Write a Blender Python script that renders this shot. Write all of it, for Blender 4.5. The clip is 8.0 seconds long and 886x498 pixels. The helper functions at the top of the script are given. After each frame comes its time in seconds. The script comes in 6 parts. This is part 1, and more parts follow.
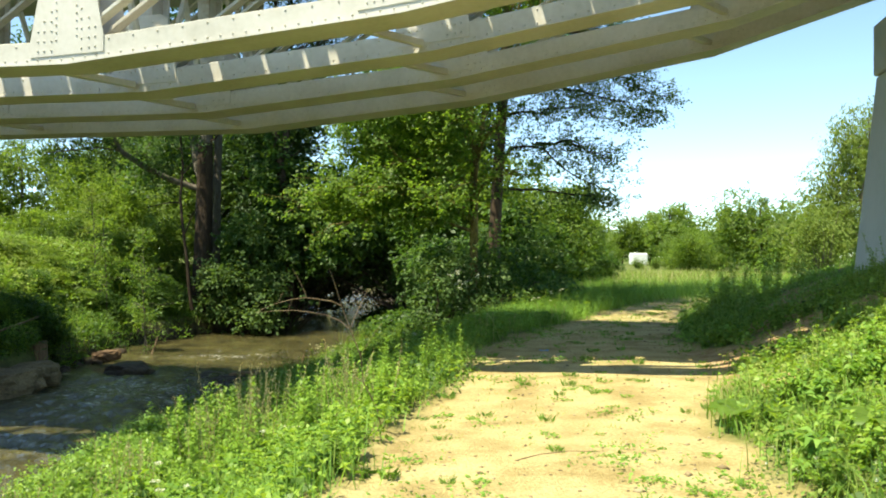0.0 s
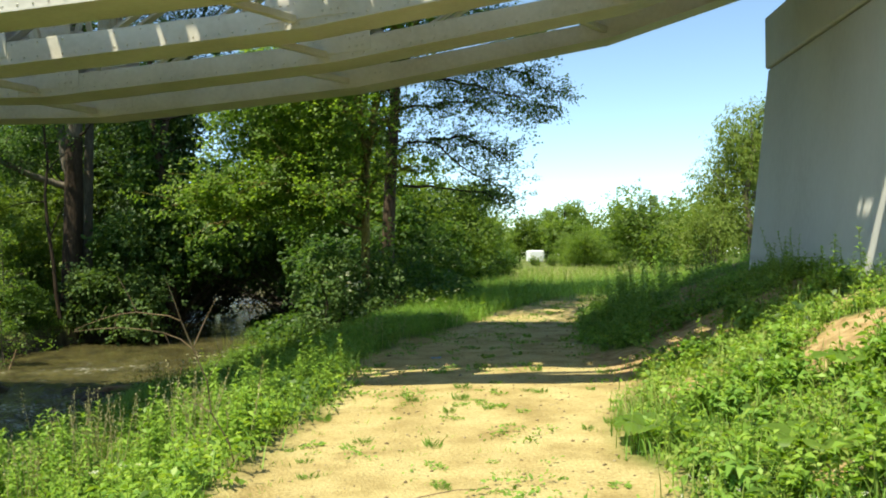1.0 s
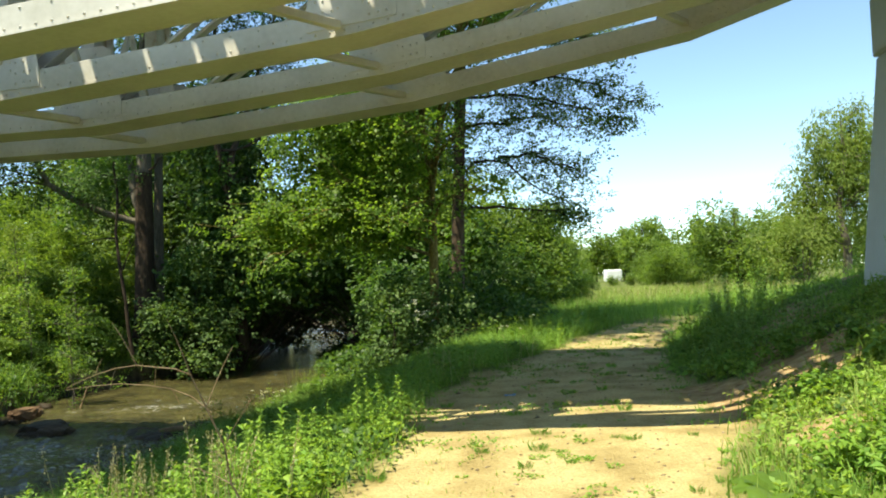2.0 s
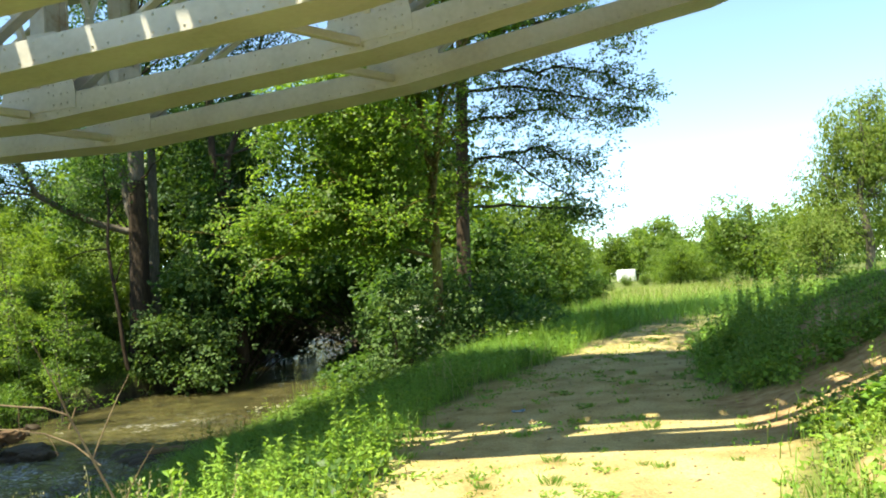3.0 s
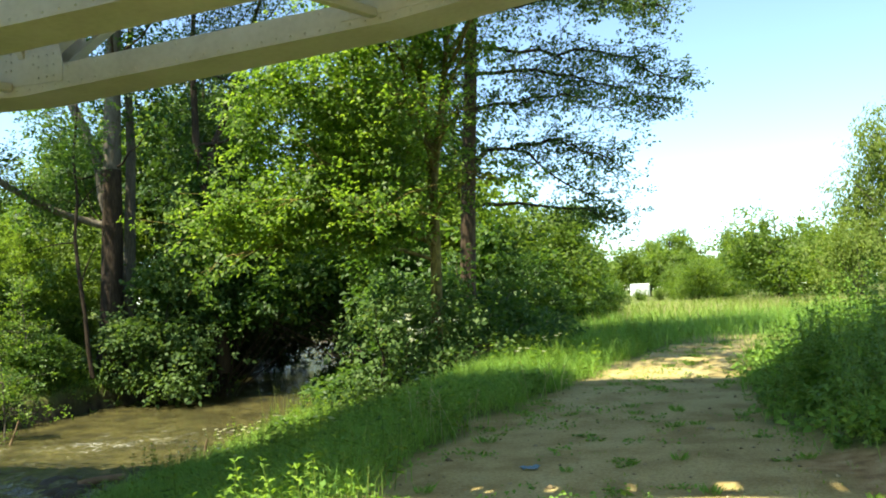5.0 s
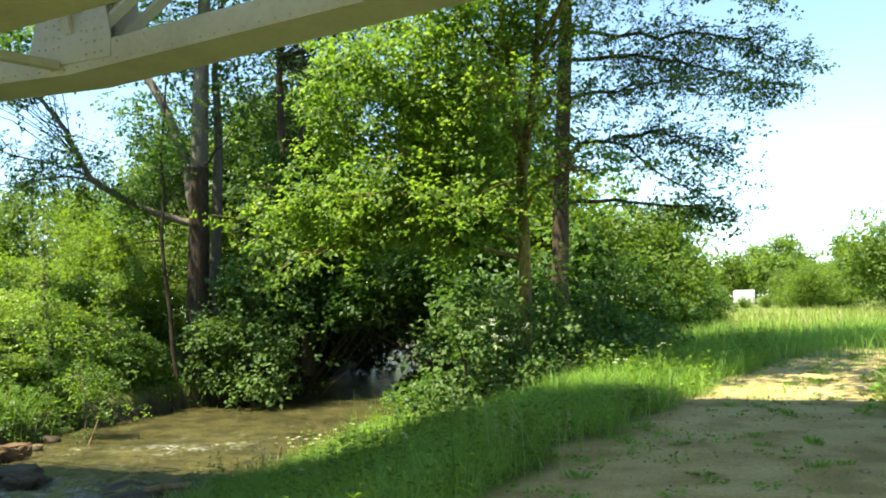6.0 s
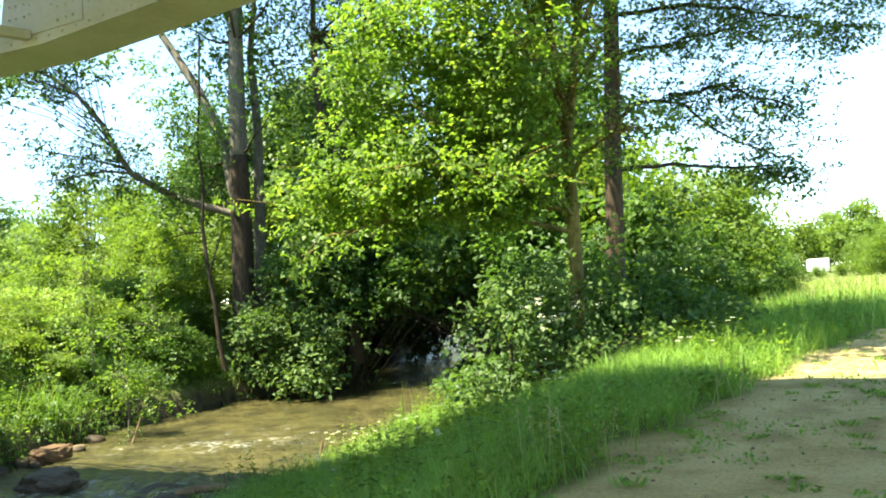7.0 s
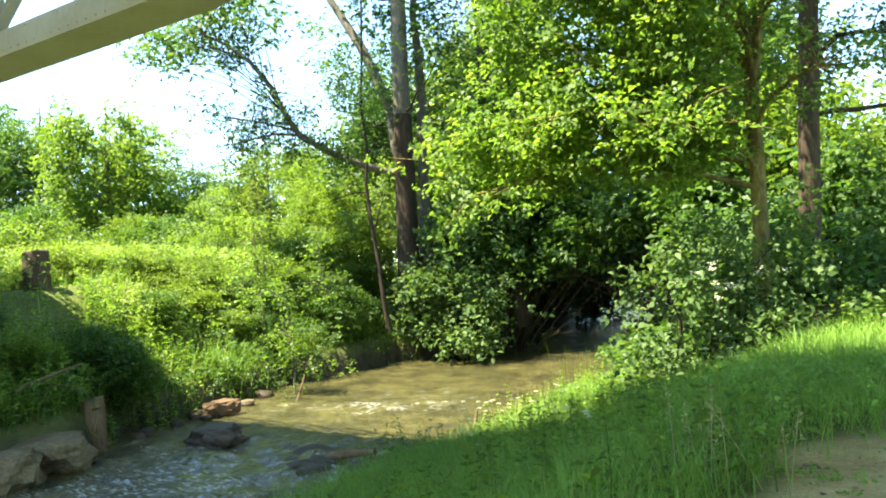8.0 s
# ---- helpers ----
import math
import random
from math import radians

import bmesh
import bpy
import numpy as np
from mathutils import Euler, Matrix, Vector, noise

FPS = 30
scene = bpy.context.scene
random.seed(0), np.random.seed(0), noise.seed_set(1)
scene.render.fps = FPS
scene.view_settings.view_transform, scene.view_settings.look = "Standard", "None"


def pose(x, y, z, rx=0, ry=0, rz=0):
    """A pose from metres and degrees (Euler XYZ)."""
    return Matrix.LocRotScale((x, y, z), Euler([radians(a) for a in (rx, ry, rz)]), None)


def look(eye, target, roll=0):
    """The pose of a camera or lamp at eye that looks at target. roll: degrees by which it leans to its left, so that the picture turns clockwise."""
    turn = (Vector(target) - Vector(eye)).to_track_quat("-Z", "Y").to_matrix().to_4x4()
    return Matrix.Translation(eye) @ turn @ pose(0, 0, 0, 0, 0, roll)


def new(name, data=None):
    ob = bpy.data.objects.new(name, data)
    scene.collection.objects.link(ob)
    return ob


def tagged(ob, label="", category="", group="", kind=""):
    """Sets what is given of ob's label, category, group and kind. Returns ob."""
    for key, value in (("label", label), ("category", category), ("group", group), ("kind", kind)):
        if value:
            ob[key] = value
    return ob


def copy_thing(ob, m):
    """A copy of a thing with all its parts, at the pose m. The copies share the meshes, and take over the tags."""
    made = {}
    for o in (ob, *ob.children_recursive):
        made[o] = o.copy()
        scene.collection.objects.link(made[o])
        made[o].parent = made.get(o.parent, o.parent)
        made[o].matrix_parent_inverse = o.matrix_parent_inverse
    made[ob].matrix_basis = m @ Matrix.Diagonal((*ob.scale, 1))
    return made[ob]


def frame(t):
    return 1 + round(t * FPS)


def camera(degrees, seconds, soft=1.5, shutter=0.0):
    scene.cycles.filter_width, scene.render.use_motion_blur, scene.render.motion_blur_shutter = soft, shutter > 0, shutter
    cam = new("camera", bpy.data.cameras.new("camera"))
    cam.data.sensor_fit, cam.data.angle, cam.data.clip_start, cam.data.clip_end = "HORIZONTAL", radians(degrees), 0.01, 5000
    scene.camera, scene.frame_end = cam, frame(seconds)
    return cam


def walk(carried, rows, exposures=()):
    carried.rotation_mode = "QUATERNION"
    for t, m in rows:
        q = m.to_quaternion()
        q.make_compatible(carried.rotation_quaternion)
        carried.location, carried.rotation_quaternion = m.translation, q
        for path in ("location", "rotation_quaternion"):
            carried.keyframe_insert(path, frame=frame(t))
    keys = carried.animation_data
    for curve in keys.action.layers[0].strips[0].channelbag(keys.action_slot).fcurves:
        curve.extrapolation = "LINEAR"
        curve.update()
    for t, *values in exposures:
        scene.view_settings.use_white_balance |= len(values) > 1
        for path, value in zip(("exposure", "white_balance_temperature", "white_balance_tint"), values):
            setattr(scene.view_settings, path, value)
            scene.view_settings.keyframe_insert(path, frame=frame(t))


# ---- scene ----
cam = camera(58.43, 8.0, soft=1.9)
PATH = [
    (0.0, pose(0.000, -0.000, 1.595, 90.46, -0.31, 0.00)),
    (0.5, pose(0.161, 0.563, 1.609, 90.99, -0.76, -8.95)),
    (1.0, pose(0.274, 1.067, 1.615, 90.38, 0.43, -7.21)),
    (1.5, pose(0.374, 1.616, 1.635, 90.50, 2.07, -4.88)),
    (1.7, pose(0.418, 1.864, 1.651, 91.13, 2.24, -3.55)),
    (2.8, pose(0.670, 3.246, 1.624, 93.47, 2.39, 0.30)),
    (3.0, pose(0.720, 3.523, 1.601, 92.61, 3.78, -0.91)),
    (3.5, pose(0.781, 4.211, 1.576, 91.44, 2.63, 1.03)),
    (4.0, pose(0.821, 4.882, 1.568, 92.50, 3.17, -0.82)),
    (4.2, pose(0.830, 5.184, 1.543, 93.75, 3.15, 0.32)),
    (5.3, pose(0.991, 6.737, 1.501, 93.00, 1.97, -0.33)),
    (5.5, pose(0.985, 7.014, 1.498, 92.80, 1.55, 2.36)),
    (6.0, pose(1.044, 7.645, 1.497, 93.84, 1.36, 6.38)),
    (6.5, pose(1.157, 8.261, 1.469, 93.90, 3.09, 13.11)),
    (7.0, pose(1.254, 8.856, 1.433, 92.85, 3.68, 10.91)),
    (7.5, pose(1.325, 9.420, 1.449, 91.97, 4.56, 17.62)),
    (8.0, pose(1.331, 9.894, 1.461, 90.68, 3.42, 23.64)),
]
EXPO = (1.32, 1.06, 1.1, 1.66, 1.68, 1.72, 2.2, 2.5, 2.58)
KELVIN, TINT = 7480, -2
walk(cam, PATH, exposures=[(t, e, KELVIN, TINT) for t, e in zip((0.0, 1.0, 1.7, 2.8, 4.2, 5.5, 6.5, 7.2, 8.0), EXPO)])

# ---- light ----
SUN_H = (0.36, 0.30)          # how far a shadow runs east and ahead per metre of height
world = bpy.data.worlds.new("world")
scene.world = world
world.use_nodes = True
sky = world.node_tree.nodes.new("ShaderNodeTexSky")
sky.sky_type = "NISHITA"
sky.sun_disc = False
sun_el = math.atan(1 / math.hypot(*SUN_H))
sky.sun_elevation = sun_el
sky.sun_rotation = math.atan2(-SUN_H[0], -SUN_H[1])
sky.dust_density = 0.0
sky.air_density = 0.65
sky.ozone_density = 2.5
bg = world.node_tree.nodes["Background"]
bg.inputs["Strength"].default_value = 0.15
world.node_tree.links.new(sky.outputs[0], bg.inputs[0])

sun = new("sun", bpy.data.lights.new("sun", "SUN"))
sun.data.energy = 4.1
sun.data.angle = radians(0.53)
sun.data.color = (1.0, 0.95, 0.86)
sun.matrix_world = look((0, 0, 30), (SUN_H[0], SUN_H[1], 29))


# ---- materials ----
def material(name, colors, scale=3.0, rough=0.7, bump=0.0, bump_scale=40.0, metal=0.0, spec=0.4, detail=6.0, coords="Object",
             fine=0.0, fine_scale=60.0, per_object=0.0, per_island=0.0, translucent=0.0, stretch=None):
    """A material whose colour wanders between the given colours by noise at two scales."""
    m = bpy.data.materials.new(name)
    m.use_nodes = True
    nt = m.node_tree
    n, l = nt.nodes, nt.links
    p = n["Principled BSDF"]
    tc = n.new("ShaderNodeTexCoord")
    src = tc.outputs[coords]
    if stretch:
        mp = n.new("ShaderNodeMapping")
        mp.inputs["Scale"].default_value = stretch
        l.new(src, mp.inputs[0])
        src = mp.outputs[0]
    nz = n.new("ShaderNodeTexNoise")
    nz.inputs["Scale"].default_value, nz.inputs["Detail"].default_value = scale, detail
    l.new(src, nz.inputs["Vector"])
    fac = nz.outputs["Fac"]
    if fine:
        nf = n.new("ShaderNodeTexNoise")
        nf.inputs["Scale"].default_value, nf.inputs["Detail"].default_value = fine_scale, 4.0
        l.new(src, nf.inputs["Vector"])
        mx = n.new("ShaderNodeMix")
        mx.inputs[0].default_value = fine
        l.new(fac, mx.inputs[2])
        l.new(nf.outputs["Fac"], mx.inputs[3])
        fac = mx.outputs[0]
    for amount, source in ((per_object, "object"), (per_island, "island")):
        if amount:
            info = n.new("ShaderNodeObjectInfo" if source == "object" else "ShaderNodeNewGeometry")
            out = info.outputs["Random" if source == "object" else "Random Per Island"]
            mx = n.new("ShaderNodeMix")
            mx.inputs[0].default_value = amount
            l.new(fac, mx.inputs[2])
            l.new(out, mx.inputs[3])
            fac = mx.outputs[0]
    ramp = n.new("ShaderNodeValToRGB")
    el = ramp.color_ramp.elements
    while len(el) < len(colors):
        el.new(0.5)
    for i, c in enumerate(colors):
        span = (0.3, 0.7) if not (per_object or per_island) else (0.15, 0.85)
        el[i].position = span[0] + (span[1] - span[0]) * i / max(1, len(colors) - 1)
        el[i].color = (*c, 1)
    l.new(fac, ramp.inputs[0])
    l.new(ramp.outputs[0], p.inputs["Base Color"])
    p.inputs["Roughness"].default_value = rough
    p.inputs["Metallic"].default_value = metal
    p.inputs["Specular IOR Level"].default_value = spec
    if bump:
        nb = n.new("ShaderNodeTexNoise")
        nb.inputs["Scale"].default_value, nb.inputs["Detail"].default_value = bump_scale, 5.0
        l.new(src, nb.inputs["Vector"])
        b = n.new("ShaderNodeBump")
        b.inputs["Strength"].default_value, b.inputs["Distance"].default_value = bump, 0.03
        l.new(nb.outputs["Fac"], b.inputs["Height"])
        l.new(b.outputs[0], p.inputs["Normal"])
    if translucent:
        tr = n.new("ShaderNodeBsdfTranslucent")
        warm = n.new("ShaderNodeMix")
        warm.data_type, warm.blend_type = "RGBA", "MULTIPLY"
        warm.inputs[0].default_value = 1.0
        warm.inputs[7].default_value = (1.55, 1.52, 0.75, 1)
        l.new(ramp.outputs[0], warm.inputs[6])
        l.new(warm.outputs[2], tr.inputs[0])
        ms = n.new("ShaderNodeMixShader")
        ms.inputs[0].default_value = translucent
        l.new(p.outputs[0], ms.inputs[1])
        l.new(tr.outputs[0], ms.inputs[2])
        l.new(ms.outputs[0], n["Material Output"].inputs[0])
    return m


LEAF_BRIGHT = material("leaf_bright", [(0.0648, 0.13, 0.022), (0.135, 0.235, 0.038), (0.248, 0.34, 0.066)], 0.5, 0.5, spec=0.4, per_island=0.6, translucent=0.56)
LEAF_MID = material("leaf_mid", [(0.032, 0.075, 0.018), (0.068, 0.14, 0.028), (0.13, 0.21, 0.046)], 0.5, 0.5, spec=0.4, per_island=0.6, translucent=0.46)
LEAF_DARK = material("leaf_dark", [(0.022, 0.05, 0.016), (0.042, 0.085, 0.024), (0.075, 0.13, 0.036)], 0.5, 0.5, spec=0.4, per_island=0.5, translucent=0.3)
LEAF_GREY = material("leaf_grey", [(0.04, 0.085, 0.022), (0.085, 0.15, 0.04), (0.165, 0.235, 0.085)], 0.5, 0.62, spec=0.25, per_island=0.55, translucent=0.38)
LEAF_FIELD = material("leaf_field", [(0.0702, 0.13, 0.024), (0.13, 0.205, 0.038), (0.211, 0.29, 0.06)], 0.3, 0.5, spec=0.4, per_island=0.5, translucent=0.52)
LEAF_WILLOW = material("leaf_willow", [(0.1, 0.16, 0.03), (0.16, 0.22, 0.045), (0.24, 0.29, 0.08)], 0.5, 0.62, spec=0.2, per_island=0.55, translucent=0.42)
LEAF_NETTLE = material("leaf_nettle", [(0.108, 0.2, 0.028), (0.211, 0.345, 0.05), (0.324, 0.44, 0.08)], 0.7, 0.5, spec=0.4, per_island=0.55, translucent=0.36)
GRASS = material("grass_blade", [(0.0982, 0.2, 0.0378), (0.186, 0.325, 0.063), (0.285, 0.42, 0.0998)], 0.35, 0.6, spec=0.2, per_island=0.5, translucent=0.38)
GRASS_PALE = material("grass_pale", [(0.13, 0.205, 0.036), (0.225, 0.305, 0.064), (0.32, 0.37, 0.11)], 0.35, 0.65, spec=0.2, per_island=0.5, translucent=0.3)
STRAW = material("dry_grass", [(0.30, 0.25, 0.12), (0.42, 0.36, 0.19), (0.52, 0.46, 0.27)], 2.0, 0.8, per_island=0.5, translucent=0.3)
BARK_DARK = material("bark_dark", [(0.016, 0.01, 0.006), (0.042, 0.026, 0.015), (0.085, 0.058, 0.037)], 2.0, 0.95, 0.9, 9.0, fine=0.5, fine_scale=18, stretch=(1, 1, 0.22))
BARK_BROWN = material("bark_brown", [(0.026, 0.017, 0.01), (0.065, 0.042, 0.024), (0.125, 0.088, 0.056)], 2.0, 0.95, 0.9, 9.0, fine=0.5, fine_scale=18, stretch=(1, 1, 0.22))
BARK_GREY = material("bark_grey", [(0.06, 0.047, 0.033), (0.13, 0.108, 0.08), (0.22, 0.195, 0.155)], 1.5, 0.95, 0.8, 10.0, fine=0.5, fine_scale=16, stretch=(1, 1, 0.3))
# moss, its golden patches brightened to paint sunlight on the bark
BARK_MOSS_LIT = material("bark_mossy_lit", [(0.035, 0.026, 0.01), (0.15, 0.115, 0.03), (0.36, 0.28, 0.08)], 5.0, 0.95, 0.8, 14.0, fine=0.4, fine_scale=25, stretch=(1, 1, 0.35))
PAINT = material("bridge_paint", [(0.46, 0.425, 0.355), (0.57, 0.53, 0.46), (0.65, 0.61, 0.55)], 1.1, 0.5, 0.12, 90.0, spec=0.35, fine=0.35, fine_scale=14)
RUST_PAINT = material("stained_paint", [(0.30, 0.22, 0.13), (0.47, 0.44, 0.38), (0.55, 0.53, 0.48)], 2.2, 0.6, 0.15, 60.0, fine=0.4, fine_scale=12)
CONCRETE = material("painted_concrete", [(0.46, 0.455, 0.44), (0.55, 0.545, 0.53), (0.6, 0.595, 0.58)], 0.7, 0.8, 0.18, 70.0, fine=0.3, fine_scale=20, stretch=(1, 1, 0.35))
ROCK = material("wet_stone", [(0.02, 0.013, 0.007), (0.05, 0.033, 0.018), (0.095, 0.066, 0.038)], 2.5, 0.7, 1.0, 9.0, fine=0.4, fine_scale=22)
ROCK_PALE = material("pale_stone", [(0.06, 0.042, 0.02), (0.16, 0.115, 0.058), (0.29, 0.215, 0.115)], 2.0, 0.85, 1.0, 8.0, fine=0.5, fine_scale=22)
ROCK_ORANGE = material("orange_stone", [(0.05, 0.028, 0.014), (0.12, 0.068, 0.034), (0.2, 0.125, 0.065)], 3.0, 0.85, 1.0, 10.0, fine=0.5)
WOOD_OLD = material("weathered_wood", [(0.10, 0.058, 0.03), (0.19, 0.115, 0.06), (0.29, 0.19, 0.11)], 4.0, 0.9, 0.7, 18.0, fine=0.5, stretch=(1, 1, 0.15))
WOOD_DARK = material("dark_wood", [(0.05, 0.03, 0.02), (0.09, 0.058, 0.04), (0.15, 0.10, 0.07)], 4.0, 0.9, 0.7, 18.0, fine=0.5, stretch=(1, 1, 0.15))
TWIG = material("dead_twig", [(0.10, 0.065, 0.035), (0.18, 0.12, 0.065), (0.28, 0.20, 0.115)], 6.0, 0.9, 0.4, 40.0)
RUBBER = material("black_rubber", [(0.015, 0.015, 0.015), (0.03, 0.03, 0.03)], 5.0, 0.8)
WHITE = material("white_panel", [(0.70, 0.70, 0.68), (0.80, 0.80, 0.78)], 1.5, 0.45, fine=0.2)
LITTER_BLUE = material("blue_plastic", [(0.12, 0.24, 0.36), (0.22, 0.34, 0.44)], 12.0, 0.35, 0.5, 60.0)
FLOWER = material("cream_flower", [(0.55, 0.55, 0.42), (0.72, 0.72, 0.62)], 8.0, 0.7, per_island=0.4, translucent=0.3)


# ---- helpers for meshes ----
def thing(name, label, category, at=(0, 0, 0), group="", kind=""):
    ob = new(name)
    ob.location = at
    return tagged(ob, label, category, group, kind)


def part(name, bm, mat, parent=None, label="", smooth=False):
    me = bpy.data.meshes.new(name)
    bm.normal_update()
    bm.to_mesh(me)
    bm.free()
    return part_mesh(name, me, mat, parent, label, smooth)


def part_mesh(name, me, mat, parent=None, label="", smooth=False):
    me.materials.append(mat)
    if smooth:
        me.polygons.foreach_set("use_smooth", [True] * len(me.polygons))
    ob = new(name, me)
    if parent:
        ob.parent = parent
    if label:
        ob["label"] = label
    if name in ("twig_spray", "wood", "bough_tangle", "stalks", "leaves", "seed_heads", "foliage", "flower_heads", "umbel", "stem_tuft"):
        ob["kind"] = "stuff"
    return ob


def raw_mesh(name, verts, faces_flat, corners, uniform):
    """A mesh from numpy arrays: uniform is the number of corners of every face."""
    me = bpy.data.meshes.new(name)
    nf = len(faces_flat) // uniform
    me.vertices.add(len(verts))
    me.vertices.foreach_set("co", np.asarray(verts, dtype=np.float32).ravel())
    me.loops.add(len(faces_flat))
    me.loops.foreach_set("vertex_index", np.asarray(faces_flat, dtype=np.int32))
    me.polygons.add(nf)
    me.polygons.foreach_set("loop_start", np.arange(0, nf * uniform, uniform, dtype=np.int32))
    me.update(calc_edges=True)
    me.validate()
    return me


def box(bm, lo, hi, m=None, bevel=0.0):
    """A box between two corners, in the frame m."""
    lo, hi = Vector(lo), Vector(hi)
    mid, size = (lo + hi) / 2, hi - lo
    made = bmesh.ops.create_cube(bm, size=1.0, matrix=Matrix.Translation(mid) @ Matrix.Diagonal((*size, 1)))["verts"]
    if bevel:
        edges = {e for v in made for e in v.link_edges}
        made = bmesh.ops.bevel(bm, geom=list(edges), offset=bevel, segments=1, affect="EDGES")["verts"]
    if m is not None:
        bmesh.ops.transform(bm, matrix=m, verts=list({v for v in made}))
    return made


def bar(bm, a, b, width, height, up=(0, 0, 1), bevel=0.008):
    """A straight bar of rectangular section from a to b."""
    a, b = Vector(a), Vector(b)
    z = (b - a).normalized()
    x = z.cross(Vector(up)).normalized()
    y = z.cross(x)
    m = Matrix((x, y, z)).transposed().to_4x4()
    m.translation = a
    return box(bm, (-width / 2, -height / 2, 0), (width / 2, height / 2, (b - a).length), m, bevel)


def tube_arrays(points, radii, sides=7):
    """Rings round a line of points: vertices and quads as arrays."""
    pts = np.asarray(points, float)
    tang = np.gradient(pts, axis=0)
    tang /= np.linalg.norm(tang, axis=1)[:, None] + 1e-9
    ref = np.array([0.31, 0.93, 0.2])
    u = np.cross(tang, ref)
    u /= np.linalg.norm(u, axis=1)[:, None] + 1e-9
    v = np.cross(tang, u)
    ang = np.linspace(0, 2 * np.pi, sides, endpoint=False)
    ring = np.cos(ang)[None, :, None] * u[:, None] + np.sin(ang)[None, :, None] * v[:, None]
    verts = (pts[:, None] + ring * np.asarray(radii)[:, None, None]).reshape(-1, 3)
    faces = []
    for i in range(len(pts) - 1):
        for k in range(sides):
            k2 = (k + 1) % sides
            faces.append((i * sides + k, i * sides + k2, (i + 1) * sides + k2, (i + 1) * sides + k))
    return verts, np.array(faces, int)


def tubes_mesh(name, tubes, sides=7):
    """Many tubes (points, radii) in one mesh."""
    vs, fs, base = [], [], 0
    for pts, rad in tubes:
        v, f = tube_arrays(pts, rad, sides)
        vs.append(v)
        fs.append(f + base)
        base += len(v)
    return raw_mesh(name, np.concatenate(vs), np.concatenate(fs).ravel(), None, 4)


# ---- the lie of the land ----
def ramp(v, lo, hi):
    t = np.clip((v - lo) / (hi - lo), 0, 1)
    return t * t * (3 - 2 * t)


LANE_Y = np.array([-12, 0, 5.2, 8, 10.8, 14, 18, 22, 28, 34, 45, 70])
LANE_X = np.array([0.2, 0.5, 0.77, 1.25, 2.05, 2.45, 4.0, 5.7, 9.4, 14.0, 22.0, 40.0])
LANE_W = np.array([1.45, 1.45, 1.45, 1.6, 1.8, 1.9, 1.45, 1.3, 1.3, 1.2, 1.2, 1.2])
SHORE_Y = np.array([-30, 0, 5, 11, 18, 20, 23, 27.5, 31, 35, 40, 46, 60, 90])
SHORE_R = np.array([-9.0, -6.6, -6.2, -5.7, -4.9, -4.4, -3.9, -2.7, -2.7, -3.3, -4.0, -4.1, -4.6, -20.0])
SHORE_L = np.array([-15.0, -12.2, -11.6, -11.2, -10.5, -10.3, -10.4, -10.9, -9.8, -7.2, -7.4, -7.8, -9.0, -25.0])
WATER_Z = -1.6


def wobble(x, y, s, seed=0.0):
    """Smooth value noise between about -1 and 1; a bump is about 1.7 / s metres wide."""
    x, y = np.asarray(x, float), np.asarray(y, float)
    u = (x * 0.825 - y * 0.565) * s * 0.62 + seed * 13.71
    v = (x * 0.565 + y * 0.825) * s * 0.62 + seed * 7.37
    i, j = np.floor(u), np.floor(v)
    f, g = u - i, v - j
    f, g = f * f * (3 - 2 * f), g * g * (3 - 2 * g)

    def lattice(p, q):
        h = np.sin(p * 127.1 + q * 311.7) * 43758.5453
        return h - np.floor(h)

    top = lattice(i, j) * (1 - f) + lattice(i + 1, j) * f
    low = lattice(i, j + 1) * (1 - f) + lattice(i + 1, j + 1) * f
    return ((top * (1 - g) + low * g) * 2 - 1) * 1.25


def lane_mask(x, y):
    """1 on the bare sandy lane, 0 off it."""
    xc, w = np.interp(y, LANE_Y, LANE_X), np.interp(y, LANE_Y, LANE_W)
    edge = np.abs(x - xc) - w + 0.16 * wobble(x, y, 1.6, 1.0) + 0.10 * wobble(x, y, 4.3, 2.0)
    return (1 - ramp(edge, -0.25, 0.25)) * (1 - ramp(y + 0.8 * wobble(x, y, 1.1, 8.0), 23.5, 28.5))


def soil_patch(x, y):
    """1 where bare earth shows through the growth on the bank."""
    xr = np.interp(y, LANE_Y, LANE_X) + np.interp(y, LANE_Y, LANE_W)
    wx, wy = x + 0.25 * wobble(x, y, 3.3, 5.5), y + 0.25 * wobble(y, x, 3.7, 6.5)
    k = 0.9 * ramp(wobble(wx, wy, 1.9, 9.0) + 0.6 * wobble(wy, wx, 4.1, 3.0), 0.72, 1.05) * ramp(x - xr, 0.0, 0.3) * (1 - ramp(x, 8, 10)) * ramp(y, 2, 4) * (1 - ramp(y, 17, 19))
    # slips of raw earth on the slope
    for px, py, r in ((5.25, 11.2, 0.3), (5.1, 9.8, 0.24), (4.55, 7.45, 0.26), (4.65, 11.5, 0.5), (5.05, 12.1, 0.5), (5.7, 12.3, 0.45), (3.95, 11.2, 0.36), (6.3, 11.6, 0.4), (3.9, 8.8, 0.34), (4.25, 11.9, 0.5), (3.2, 5.5, 0.24), (6.2, 9.6, 0.4), (5.6, 13.5, 0.5), (6.9, 15.6, 0.5), (8.8, 17.8, 0.6), (4.3, 12.6, 0.5)):
        d = np.hypot((x - px) * 1.2, (y - py) * 0.8) + 0.35 * r * wobble(x, y, 5.0, px)
        k = np.maximum(k, 1 - ramp(d, r * 0.7, r * 1.15))
    return k


